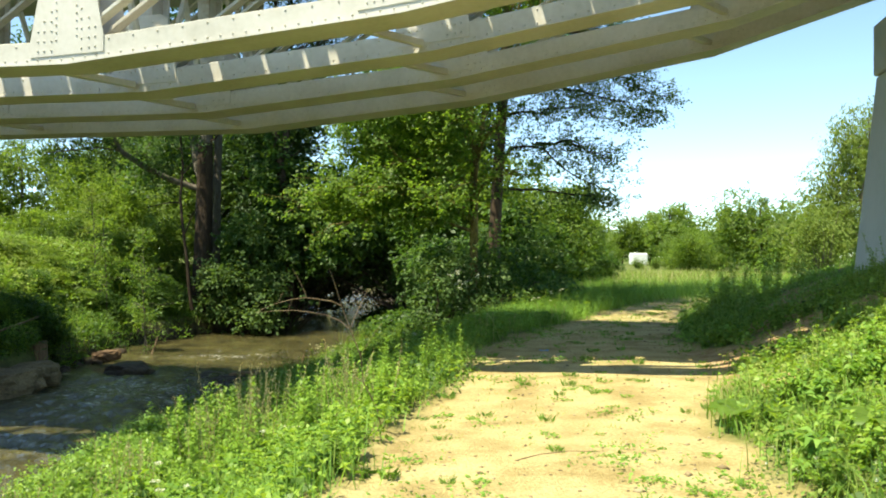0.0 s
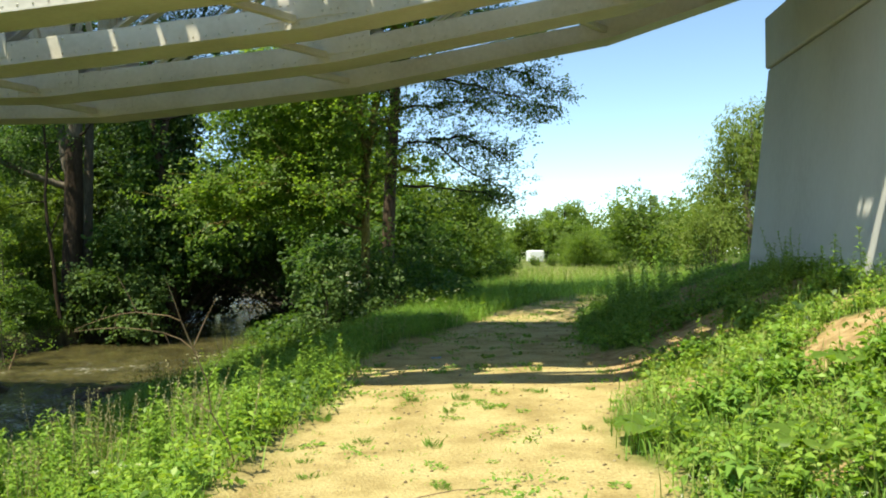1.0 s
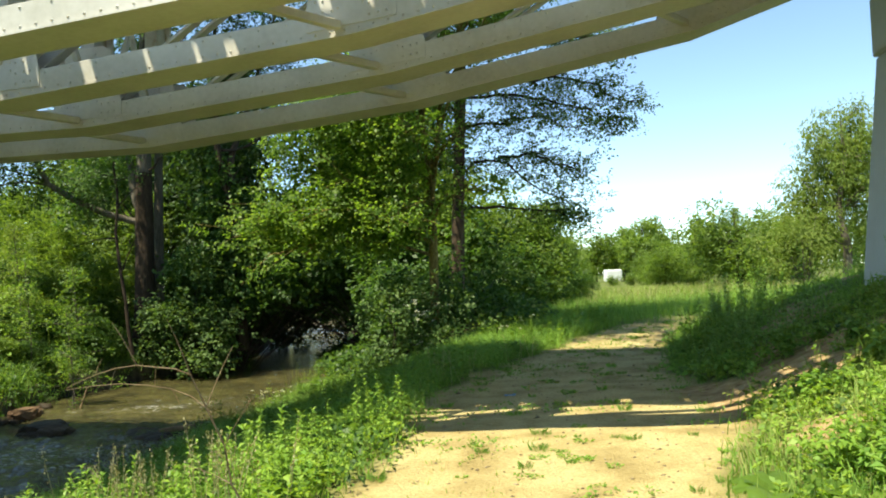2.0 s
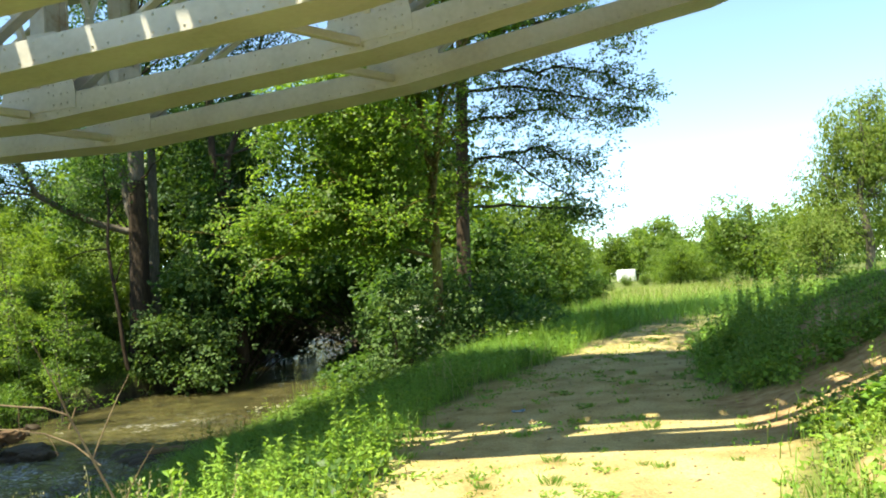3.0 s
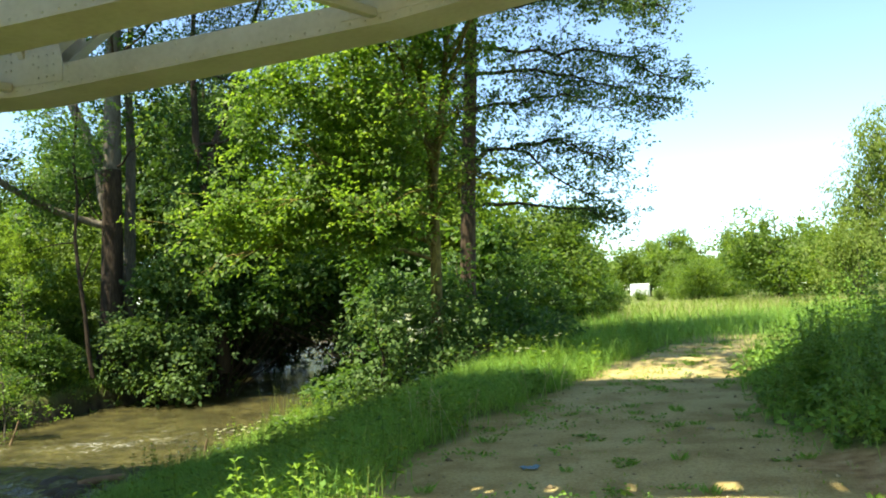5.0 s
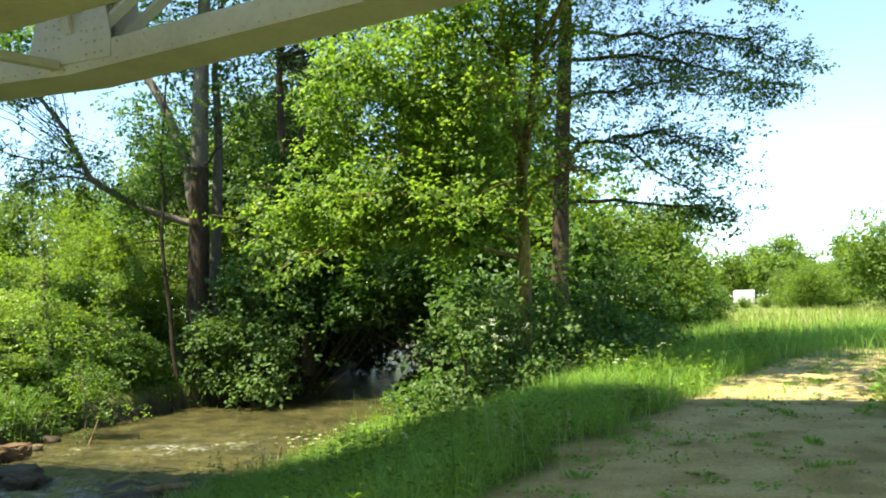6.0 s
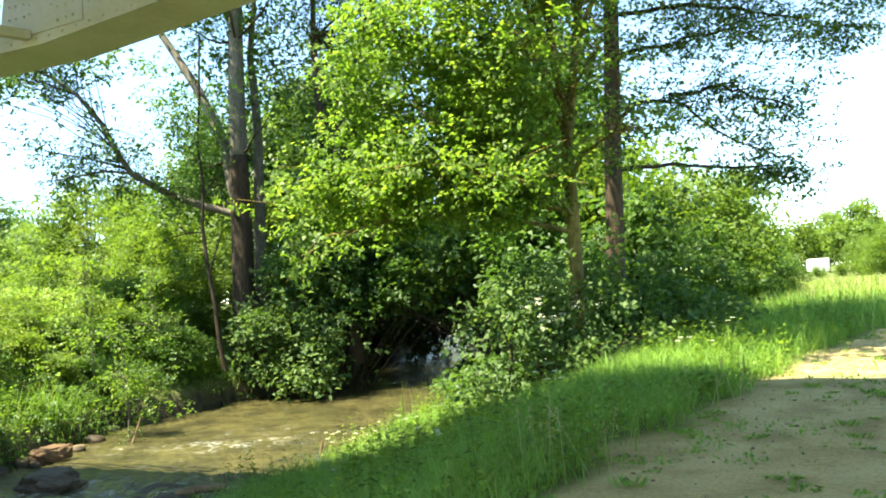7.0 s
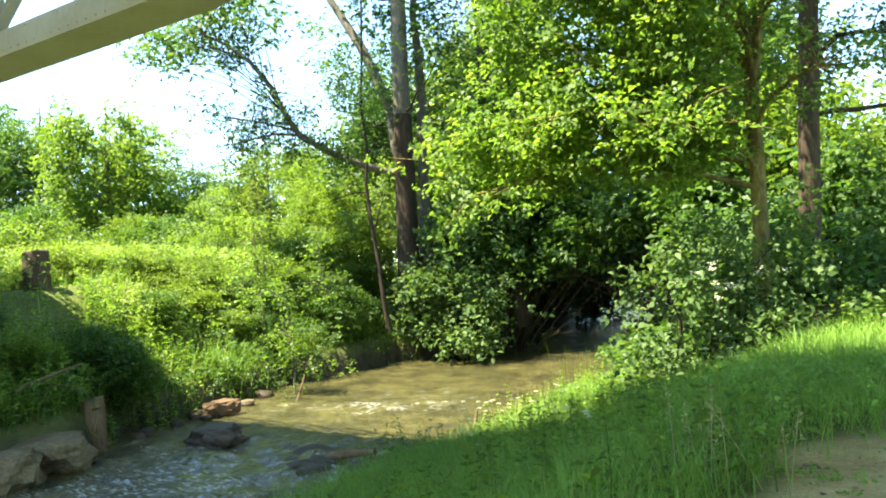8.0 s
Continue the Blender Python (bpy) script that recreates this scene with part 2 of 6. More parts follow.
def land(x, y):
    """The height of the ground."""
    x, y = np.asarray(x, float), np.asarray(y, float)
    xc, w = np.interp(y, LANE_Y, LANE_X), np.interp(y, LANE_Y, LANE_W)
    right, left = xc + w, xc - w
    z = 0.03 * wobble(x, y, 0.5, 0.4) + 0.012 * wobble(x, y, 2.7, 1.4)
    z = z + 0.25 * ramp(y, 19, 34) * ramp(x, -2, 4)
    # the bank that rises beside the lane to the foot of the pier
    rise = ramp(x - right, -0.15, 4.2) ** 0.85 * 1.42
    rise = rise * (1 - ramp(y, 17.5, 24.0) * 0.85)
    z = z + rise + 0.05 * wobble(x, y, 1.3, 3.0) * ramp(x - right, 0.0, 1.0)
    # the verge that falls to the stream
    sr, sl = np.interp(y, SHORE_Y, SHORE_R), np.interp(y, SHORE_Y, SHORE_L)
    sr = sr + 0.25 * wobble(x * 0, y, 0.9, 5.0)
    sl = sl + 0.3 * wobble(x * 0, y, 0.8, 6.0)
    brow = np.minimum(left - 0.2, sr + 5.6)
    fall = 1 - (1 - np.clip((brow - x) / np.maximum(brow - sr, 0.5), 0, 1)) ** 1.7
    verge = -1.5 * fall
    bed = WATER_Z - 0.5
    side = ramp(sr - x, -0.35, 0.5)
    z_r = np.where(x < left, verge + 0.04 * wobble(x, y, 1.4, 2.2), 0)
    z = np.where(x < left, np.minimum(z, 0.1) * (1 - fall) + z_r, z)
    z = z * (1 - side) + bed * side
    # the far bank
    up = ramp(sl - x, -0.1, 0.35)
    behind = sl - x
    crest = 1.3 * (1 - ramp(y, 26, 36)) + 0.75 * ramp(y, 26, 36)
    bank = -0.95 + (crest + 0.95) * ramp(behind, 0.1, 4.4) + 0.10 * wobble(x, y, 0.8, 7.0)
    z = z * (1 - up) + bank * up
    # beyond everything the land lies flat
    far = np.maximum(ramp(np.abs(x), 60, 110), ramp(y, 60, 100))
    return z * (1 - far) + 0.3 * far


def axis(fine_lo, fine_hi, step, far, grow=1.16):
    vals = list(np.arange(fine_lo, fine_hi + step / 2, step))
    s = step
    while vals[-1] < far:
        s *= grow
        vals.append(vals[-1] + s)
    s = step
    while vals[0] > -far:
        s *= grow
        vals.insert(0, vals[0] - s)
    return np.array(vals)


gx, gy = axis(-14, 10, 0.16, 900), axis(1.0, 34, 0.16, 900)
GX, GY = np.meshgrid(gx, gy)
GZ = land(GX, GY)
idx = np.arange(GX.size).reshape(GX.shape)
quads = np.stack([idx[:-1, :-1], idx[:-1, 1:], idx[1:, 1:], idx[1:, :-1]], -1).reshape(-1)
ground_me = raw_mesh("ground", np.stack([GX, GY, GZ], -1).reshape(-1, 3), quads, None, 4)
ground_me.polygons.foreach_set("use_smooth", [True] * len(ground_me.polygons))
bare = lane_mask(GX, GY).astype(np.float32)
bare = np.maximum(bare, soil_patch(GX, GY))
mud = (ramp(WATER_Z + 0.55 - GZ, -0.25, 0.2)).astype(np.float32)
earth = soil_patch(GX, GY).astype(np.float32)
for key, data in (("bare", bare), ("mud", mud), ("earth", earth)):
    at = ground_me.attributes.new(key, "FLOAT", "POINT")
    at.data.foreach_set("value", data.ravel().astype(np.float32))


def ground_material():
    m = bpy.data.materials.new("ground")
    m.use_nodes = True
    n, l = m.node_tree.nodes, m.node_tree.links
    p = n["Principled BSDF"]
    tc = n.new("ShaderNodeTexCoord")

    def noise_node(scale, detail=6.0):
        z = n.new("ShaderNodeTexNoise")
        z.inputs["Scale"].default_value, z.inputs["Detail"].default_value = scale, detail
        l.new(tc.outputs["Object"], z.inputs["Vector"])
        return z.outputs["Fac"]

    def ramp_node(fac, stops):
        r = n.new("ShaderNodeValToRGB")
        el = r.color_ramp.elements
        while len(el) < len(stops):
            el.new(0.5)
        for e, (pos, c) in zip(el, stops):
            e.position, e.color = pos, (*c, 1)
        l.new(fac, r.inputs[0])
        return r.outputs[0]

    def blend(f, a, b, kind="MIX"):
        x = n.new("ShaderNodeMix")
        x.data_type, x.blend_type = "RGBA", kind
        if isinstance(f, float):
            x.inputs[0].default_value = f
        else:
            l.new(f, x.inputs[0])
        l.new(a, x.inputs[6])
        l.new(b, x.inputs[7])
        return x.outputs[2]

    def attr(name):
        a = n.new("ShaderNodeAttribute")
        a.attribute_name = name
        return a.outputs["Fac"]

    sand = blend(0.45, ramp_node(noise_node(1.3), [(0.3, (0.39, 0.30, 0.13)), (0.5, (0.50, 0.405, 0.19)), (0.7, (0.58, 0.48, 0.24))]),
                 ramp_node(noise_node(34.0), [(0.32, (0.25, 0.185, 0.08)), (0.5, (0.46, 0.365, 0.17)), (0.68, (0.58, 0.49, 0.26))]))
    soil = blend(0.5, ramp_node(noise_node(0.8), [(0.3, (0.07, 0.095, 0.022)), (0.7, (0.15, 0.18, 0.042))]),
                 ramp_node(noise_node(9.0), [(0.3, (0.05, 0.065, 0.018)), (0.5, (0.12, 0.14, 0.036)), (0.7, (0.22, 0.23, 0.075))]))
    wet = ramp_node(noise_node(4.0), [(0.3, (0.035, 0.026, 0.018)), (0.7, (0.10, 0.078, 0.05))])
    stain = ramp_node(noise_node(1.6, 7.0), [(0.36, (0.62, 0.56, 0.46)), (0.5, (0.92, 0.88, 0.82)), (0.62, (1.0, 1.0, 1.0))])
    sand = blend(0.8, sand, stain, "MULTIPLY")
    col = blend(attr("bare"), soil, sand)
    raw = ramp_node(noise_node(7.0), [(0.3, (0.24, 0.15, 0.07)), (0.5, (0.40, 0.265, 0.13)), (0.7, (0.50, 0.37, 0.20))])
    col = blend(attr("earth"), col, raw)
    col = blend(attr("mud"), col, wet)
    l.new(col, p.inputs["Base Color"])
    p.inputs["Roughness"].default_value = 0.95
    p.inputs["Specular IOR Level"].default_value = 0.2
    add = n.new("ShaderNodeMath")
    add.operation = "ADD"
    l.new(noise_node(6.0, 8.0), add.inputs[0])
    l.new(noise_node(45.0, 4.0), add.inputs[1])
    b = n.new("ShaderNodeBump")
    b.inputs["Strength"].default_value, b.inputs["Distance"].default_value = 0.7, 0.05
    l.new(add.outputs[0], b.inputs["Height"])
    l.new(b.outputs[0], p.inputs["Normal"])
    return m


ground_me.materials.append(ground_material())
ground = tagged(new("ground", ground_me), "grassy ground with a sandy lane and stream banks", "ground", kind="structure")

# ---- the stream ----
def water_material():
    m = bpy.data.materials.new("stream_water")
    m.use_nodes = True
    n, l = m.node_tree.nodes, m.node_tree.links
    p = n["Principled BSDF"]
    tc = n.new("ShaderNodeTexCoord")
    nz = n.new("ShaderNodeTexNoise")
    nz.inputs["Scale"].default_value, nz.inputs["Detail"].default_value = 1.5, 7.0
    l.new(tc.outputs["Object"], nz.inputs["Vector"])
    r = n.new("ShaderNodeValToRGB")
    el = r.color_ramp.elements
    el[0].position, el[0].color = 0.34, (0.045, 0.04, 0.017, 1)
    el[1].position, el[1].color = 0.66, (0.115, 0.10, 0.036, 1)
    l.new(nz.outputs["Fac"], r.inputs[0])
    foam = n.new("ShaderNodeAttribute")
    foam.attribute_name = "foam"
    mx = n.new("ShaderNodeMix")
    mx.data_type = "RGBA"
    fn = n.new("ShaderNodeTexNoise")
    fn.inputs["Scale"].default_value, fn.inputs["Detail"].default_value = 8.5, 7.0
    fm = n.new("ShaderNodeMapping")
    fm.inputs["Scale"].default_value = (1.0, 2.0, 1.0)
    fm.inputs["Rotation"].default_value = (0, 0, 0.5)
    l.new(tc.outputs["Object"], fm.inputs[0])
    l.new(fm.outputs[0], fn.inputs["Vector"])
    fr = n.new("ShaderNodeMath")
    fr.operation = "MULTIPLY_ADD"
    l.new(fn.outputs["Fac"], fr.inputs[0])
    fr.inputs[1].default_value, fr.inputs[2].default_value = 3.6, -1.75
    fr.use_clamp = True
    fx = n.new("ShaderNodeMath")
    fx.operation = "MULTIPLY"
    fx.use_clamp = True
    l.new(fr.outputs[0], fx.inputs[0])
    l.new(foam.outputs["Fac"], fx.inputs[1])
    l.new(fx.outputs[0], mx.inputs[0])
    l.new(r.outputs[0], mx.inputs[6])
    mx.inputs[7].default_value = (0.72, 0.72, 0.66, 1)
    l.new(mx.outputs[2], p.inputs["Base Color"])
    p.inputs["Roughness"].default_value = 0.06
    p.inputs["IOR"].default_value = 1.33
    p.inputs["Specular IOR Level"].default_value = 0.7
    nb = n.new("ShaderNodeTexNoise")
    nb.inputs["Scale"].default_value, nb.inputs["Detail"].default_value = 8.0, 6.0
    mp = n.new("ShaderNodeMapping")
    mp.inputs["Scale"].default_value = (1.0, 0.6, 1.0)
    l.new(tc.outputs["Object"], mp.inputs[0])
    l.new(mp.outputs[0], nb.inputs["Vector"])
    b = n.new("ShaderNodeBump")
    b.inputs["Strength"].default_value, b.inputs["Distance"].default_value = 1.0, 0.11
    fine = n.new("ShaderNodeTexNoise")
    fine.inputs["Scale"].default_value, fine.inputs["Detail"].default_value = 26.0, 4.0
    l.new(mp.outputs[0], fine.inputs["Vector"])
    both = n.new("ShaderNodeMath")
    both.operation = "MULTIPLY_ADD"
    l.new(fine.outputs["Fac"], both.inputs[0])
    both.inputs[1].default_value = 0.4
    l.new(nb.outputs["Fac"], both.inputs[2])
    l.new(both.outputs[0], b.inputs["Height"])
    l.new(b.outputs[0], p.inputs["Normal"])
    return m


wx, wy = np.arange(-15, -1.4, 0.13), np.concatenate([np.arange(-30, 10, 0.5), np.arange(10, 40, 0.13), np.arange(40, 48, 0.3), np.arange(48, 90, 0.5)])
WX, WY = np.meshgrid(wx, wy)
# the rapids lie below the riffle; beyond it the water runs smoother
rough_water = 0.3 + 1.0 * (1 - ramp(WY, 20.0, 24.0)) + 0.9 * np.exp(-(((WX + 7.0) / 2.2) ** 2 + ((WY - 24.6) / 1.0) ** 2)) - 0.2 * ramp(WY, 28, 32)
sx_, sy_ = WX + 0.35 * wobble(WX, WY, 0.8, 3.3), WY + 0.5 * wobble(WY, WX, 0.7, 4.4)
chop = 0.5 * wobble(sx_ + 0.4 * sy_, sy_, 1.3, 1.0) + 0.55 * wobble(sx_, sy_ - 0.5 * sx_, 3.1, 2.0) + 0.4 * wobble(sx_ + 0.7 * sy_, sy_, 6.7, 3.0) + 0.3 * wobble(sx_, sy_, 12.1, 5.0)
WZ = WATER_Z + 0.06 * rough_water * chop
streak = 0.7 * wobble(sx_ * 0.8, sy_ * 2.0, 2.1, 4.0) + 1.0 * wobble(sx_, sy_ * 1.7, 5.3, 5.0) + 0.9 * wobble(sx_, sy_ * 1.3, 11.0, 6.0)
spots = 0.8 * np.exp(-(((WX + 7.0) / 0.9) ** 2 + ((WY - 24.8) / 0.5) ** 2)) + 0.5 * np.exp(-(((WX + 7.2) / 0.7) ** 2 + ((WY - 18.6) / 0.5) ** 2))
spots = spots + 0.5 * np.exp(-(((WX + 6.6) / 2.6) ** 2 + ((WY - 25.0) / 1.2) ** 2)) + 0.85 * np.exp(-(((WX + 7.4) / 3.2) ** 2 + ((WY - 18.6) / 2.6) ** 2))
# pale patch far upstream: some foam, and the sky's reflection painted in
spots = spots + 0.6 * np.exp(-(((WX + 5.0) / 0.9) ** 2 + ((WY - 49.5) / 1.3) ** 2))
foam_and_sheen = np.clip(ramp(streak * 0.45 + 1.3 * spots, 0.5, 1.5) + 0.03, 0, 1)
widx = np.arange(WX.size).reshape(WX.shape)
wq = np.stack([widx[:-1, :-1], widx[:-1, 1:], widx[1:, 1:], widx[1:, :-1]], -1).reshape(-1)
water_me = raw_mesh("water", np.stack([WX, WY, WZ], -1).reshape(-1, 3), wq, None, 4)
water_me.polygons.foreach_set("use_smooth", [True] * len(water_me.polygons))
fa = water_me.attributes.new("foam", "FLOAT", "POINT")
fa.data.foreach_set("value", foam_and_sheen.ravel().astype(np.float32))
water_me.materials.append(water_material())
tagged(new("water", water_me), "shallow murky brown stream with ripples and foam", "stream", kind="structure")

# ---- the bridge ----
TURN = radians(-11.2)
BU, BV = Vector((math.cos(TURN), math.sin(TURN), 0)), Vector((-math.sin(TURN), math.cos(TURN), 0))


def at_bridge(s, w, z):
    """A place s metres along the bridge and w metres across it."""
    return BU * s + BV * w + Vector((0, 0, z))


BM = Matrix((BU, BV, Vector((0, 0, 1)))).transposed().to_4x4()
NODES = [(5.55, 6.42), (2.03, 5.28), (-2.36, 4.52), (-6.88, 4.09), (-11.3, 4.1), (-15.7, 4.1), (-20.1, 4.2), (-24.31, 4.52), (-28.7, 5.28), (-32.2, 6.42)]
FRONT = [9.23, 11.03, 12.83, 14.63]      # the front faces of the four girders
DECK_Z = 7.45
CHORD_W, CHORD_H = 0.56, 0.29

bridge = thing("bridge", "cream painted riveted steel truss bridge on a concrete pier", "bridge")


def rivet(bm, s, w, z, r=0.019):
    m = BM @ Matrix.Translation((s, w, z)) @ Matrix.Rotation(radians(90), 4, "X")
    bmesh.ops.create_cone(bm, cap_ends=False, segments=6, radius1=r, radius2=r * 0.35, depth=0.014, matrix=m)


def girder(front):
    g = bmesh.new()
    # the bottom chord runs through all its panel points as one bent box
    prof = [(0, 0), (CHORD_W, 0), (CHORD_W, CHORD_H), (CHORD_W - 0.02, CHORD_H + 0.012), (0.02, CHORD_H + 0.012), (0, CHORD_H)]
    lower = [(-0.022, 0.0), (-0.022, 0.022), (CHORD_W + 0.022, 0.022), (CHORD_W + 0.022, 0.0)]
    for shape in (prof, [(w, z - 0.012) for w, z in lower]):
        rings = []
        for s, z in NODES:
            rings.append([g.verts.new(BM @ Vector((s, front + w, z + dz))) for w, dz in shape])
        for a, b in zip(rings, rings[1:]):
            k = len(shape)
            for i in range(k):
                g.faces.new((a[i], a[(i + 1) % k], b[(i + 1) % k], b[i]))
        g.faces.new(rings[0])
        g.faces.new(rings[-1][::-1])
    bmesh.ops.recalc_face_normals(g, faces=g.faces[:])
    chord = part("girder", g, PAINT, bridge, "riveted bottom chord of a truss girder")
    studs = bmesh.new()
    for (s0, z0), (s1, z1) in zip(NODES, NODES[1:]):
        run = abs(s1 - s0)
        for i in range(int(run / 0.17)):
            f = (i + 0.5) / int(run / 0.17)
            s, z = s0 + (s1 - s0) * f, z0 + (z1 - z0) * f
            if s > -19:
                rivet(studs, s, front - 0.006, z + 0.055)
                if i % 2 == 0:
                    rivet(studs, s, front - 0.006, z + CHORD_H - 0.045)
    for i, (s, z) in enumerate(NODES[1:-1]):
        top = z + CHORD_H
        half = 0.54
        # gusset plates on the front and the back face of the chord
        for w in (front - 0.014, front + CHORD_W + 0.002):
            b = bmesh.new()
            outline = [(-half, top - 0.2), (-half, top + 0.02), (-half * 0.72, top + 0.78), (-half * 0.5, top + 0.86), (half * 0.5, top + 0.86), (half * 0.72, top + 0.78), (half, top + 0.02), (half, top - 0.2)]
            slope_l = (NODES[i][1] - z) / (NODES[i][0] - s)
            slope_r = (NODES[i + 2][1] - z) / (NODES[i + 2][0] - s)
            ring = []
            for ds, zz in outline:
                k = slope_l if ds > 0 else slope_r
                ring.append((ds, zz + k * ds * 0.9))
            f0 = [b.verts.new(BM @ Vector((s + ds, w, zz))) for ds, zz in ring]
            f1 = [b.verts.new(BM @ Vector((s + ds, w + 0.012, zz))) for ds, zz in ring]
            b.faces.new(f0)
            b.faces.new(f1[::-1])
            for k in range(len(ring)):
                b.faces.new((f0[k], f0[(k + 1) % len(ring)], f1[(k + 1) % len(ring)], f1[k]))
            bmesh.ops.recalc_face_normals(b, faces=b.faces[:])
            part("gusset", b, PAINT, chord, "riveted gusset plate")
        if s > -19:
            for col in (-0.42, -0.33, -0.22, 0.22, 0.33, 0.42):
                for row in range(7):
                    zz = top - 0.12 + row * 0.13
                    if abs(col) < 0.5 - 0.13 * max(0, row - 1) * 0.55:
                        k = slope_l if col > 0 else slope_r
                        rivet(studs, s + col, front - 0.02, zz + k * col * 0.9)
            for j in range(16):
                rivet(studs, s + 0.15 * (1 if j % 2 else -1), front - 0.02, top + 0.02 + 0.05 * j)
        # the post above the panel point: two channels and a web
        p = bmesh.new()
        box(p, (s - 0.11, front + 0.02, top - 0.1), (s + 0.11, front + 0.07, DECK_Z), BM, 0.008)
        box(p, (s - 0.11, front + CHORD_W - 0.07, top - 0.1), (s + 0.11, front + CHORD_W - 0.02, DECK_Z), BM, 0.008)
        box(p, (s - 0.012, front + 0.07, top - 0.1), (s + 0.012, front + CHORD_W - 0.07, DECK_Z), BM)
        part("post", p, RUST_PAINT, chord, "steel post stained with rust")
    mid = (NODES[0][0] + NODES[-1][0]) / 2
    for (s0, z0), (s1, z1) in zip(NODES, NODES[1:]):
        lo, hi = ((s0, z0), (s1, z1)) if (s0 + s1) / 2 < mid else ((s1, z1), (s0, z0))
        d = bmesh.new()
        for w in (front + 0.1, front + CHORD_W - 0.1):
            bar(d, at_bridge(lo[0], w, lo[1] + CHORD_H), at_bridge(hi[0], w, DECK_Z), 0.05, 0.16, BV)
        part("diagonal", d, PAINT, chord, "paired flat diagonal of the truss")
    # the top chord, just under the deck
    t = bmesh.new()
    # the front one is cut narrow so a strip of sun reaches the lane
    box(t, (NODES[-1][0] - 0.3, front + (0.4 if front == FRONT[0] else 0.03), DECK_Z - 0.22), (NODES[0][0] + 0.3, front + CHORD_W - 0.03, DECK_Z), BM, 0.01)
    part("top_chord", t, PAINT, chord)
    st = part("rivets", studs, PAINT, chord, "rows of round rivet heads")
    st["kind"] = "stuff"
    return chord


for front in FRONT:
    girder(front)

# flat bracing between the chords, in the plane of the bottom chords
for fa_, fb_ in zip(FRONT, FRONT[1:]):
    for i, (s, z) in enumerate(NODES[1:-1]):
        b = bmesh.new()
        s2, z2 = NODES[i + 2]
        bar(b, at_bridge(s - 0.15, fb_ - 0.02, z + 0.10), at_bridge(s + (s2 - s) * 0.17, fa_ + CHORD_W, z + (z2 - z) * 0.17 + 0.1), 0.1, 0.1)
        part("brace", b, PAINT, bridge, "flat steel brace")
        c = bmesh.new()
        bar(c, at_bridge(s, fa_ + CHORD_W, z + 0.45), at_bridge(s, fb_, DECK_Z - 0.3), 0.08, 0.08)
        bar(c, at_bridge(s, fa_ + CHORD_W, DECK_Z - 0.3), at_bridge(s, fb_, z + 0.45), 0.08, 0.08)
        part("cross_frame", c, PAINT, bridge)

d = bmesh.new()
# the unseen rear overhang is sized to place the far edge of the shadow
box(d, (NODES[-1][0] - 3, FRONT[0] + 1.0, DECK_Z + 0.003), (NODES[0][0] + 9, FRONT[3] + CHORD_W + 2.0, DECK_Z + 0.45), BM, 0.02)
part("deck", d, CONCRETE, bridge, "bridge deck slab")
# unseen slats of uneven width, added so sun streaks pass the deck's open edge
s = NODES[-1][0] - 2.5
while s < NODES[0][0] + 8:
    r = bmesh.new()
    wide = random.uniform(0.2, 0.7)
    s += wide / 2
    bar(r, at_bridge(s, FRONT[0] + 0.44 + random.uniform(-0.05, 0.06), DECK_Z + 0.12), at_bridge(s, FRONT[0] + 1.01, DECK_Z + 0.12), wide, 0.22)
    s += wide / 2 + random.choice((0.05, 0.08, 0.12, 0.2))
    part("bracket", r, WOOD_DARK, bridge)
for w in (FRONT[0] + 0.46, FRONT[3] + CHORD_W + 1.95):
    for z in (8.35, 8.85):
        r = bmesh.new()
        bar(r, at_bridge(NODES[-1][0] - 3, w, z), at_bridge(NODES[0][0] + 9, w, z), 0.06, 0.06)
        part("handrail", r, PAINT, bridge)
    for k in range(25):
        r = bmesh.new()
        s = NODES[-1][0] - 2.9 + k * 2.0
        bar(r, at_bridge(s, w, DECK_Z + 0.2), at_bridge(s, w, 8.9), 0.06, 0.06, BU)
        part("railing_post", r, PAINT, bridge)

# ---- the pier ----
pier = thing("bridge_pier", "pale grey painted concrete bridge pier on the bank", "pier")
PF = 5.04                                 # its face towards the stream, along the bridge
PW0, PW1 = 7.9, 16.2                      # its ends, across the bridge
b = bmesh.new()
low = [(PF - 0.33, PW0 - 0.36), (PF + 2.6, PW0 - 0.36), (PF + 2.6, PW1 + 0.42), (PF - 0.33, PW1 + 0.42)]
top = [(PF + 0.05, PW0 + 0.03), (PF + 2.2, PW0 + 0.03), (PF + 2.2, PW1 - 0.02), (PF + 0.05, PW1 - 0.02)]
v0 = [b.verts.new(at_bridge(s, w, 0.2)) for s, w in low]
v1 = [b.verts.new(at_bridge(s, w, 5.0)) for s, w in top]
b.faces.new(v0[::-1])
b.faces.new(v1)
for k in range(4):
    b.faces.new((v0[k], v0[(k + 1) % 4], v1[(k + 1) % 4], v1[k]))
bmesh.ops.recalc_face_normals(b, faces=b.faces[:])
bmesh.ops.bevel(b, geom=b.edges[:], offset=0.03, segments=2, affect="EDGES")
part("shaft", b, CONCRETE, pier, "battered concrete shaft with faint streaks")
b = bmesh.new()
box(b, (PF, PW0, 5.003), (PF + 2.25, PW1, 5.97), BM, 0.03)
part("cap", b, CONCRETE, pier, "projecting concrete cap")
for front in FRONT:
    b = bmesh.new()
    c = front + CHORD_W / 2
    for k, (h0, h1, q) in enumerate([(5.973, 6.06, 0.44), (6.06, 6.15, 0.36), (6.15, 6.25, 0.28), (6.25, 6.40, 0.22)]):
        box(b, (5.62 - q, c - q, h0), (5.62 + q, c + q, h1), BM, 0.01)
    part("bearing", b, WOOD_DARK, pier, "stepped dark steel bearing")


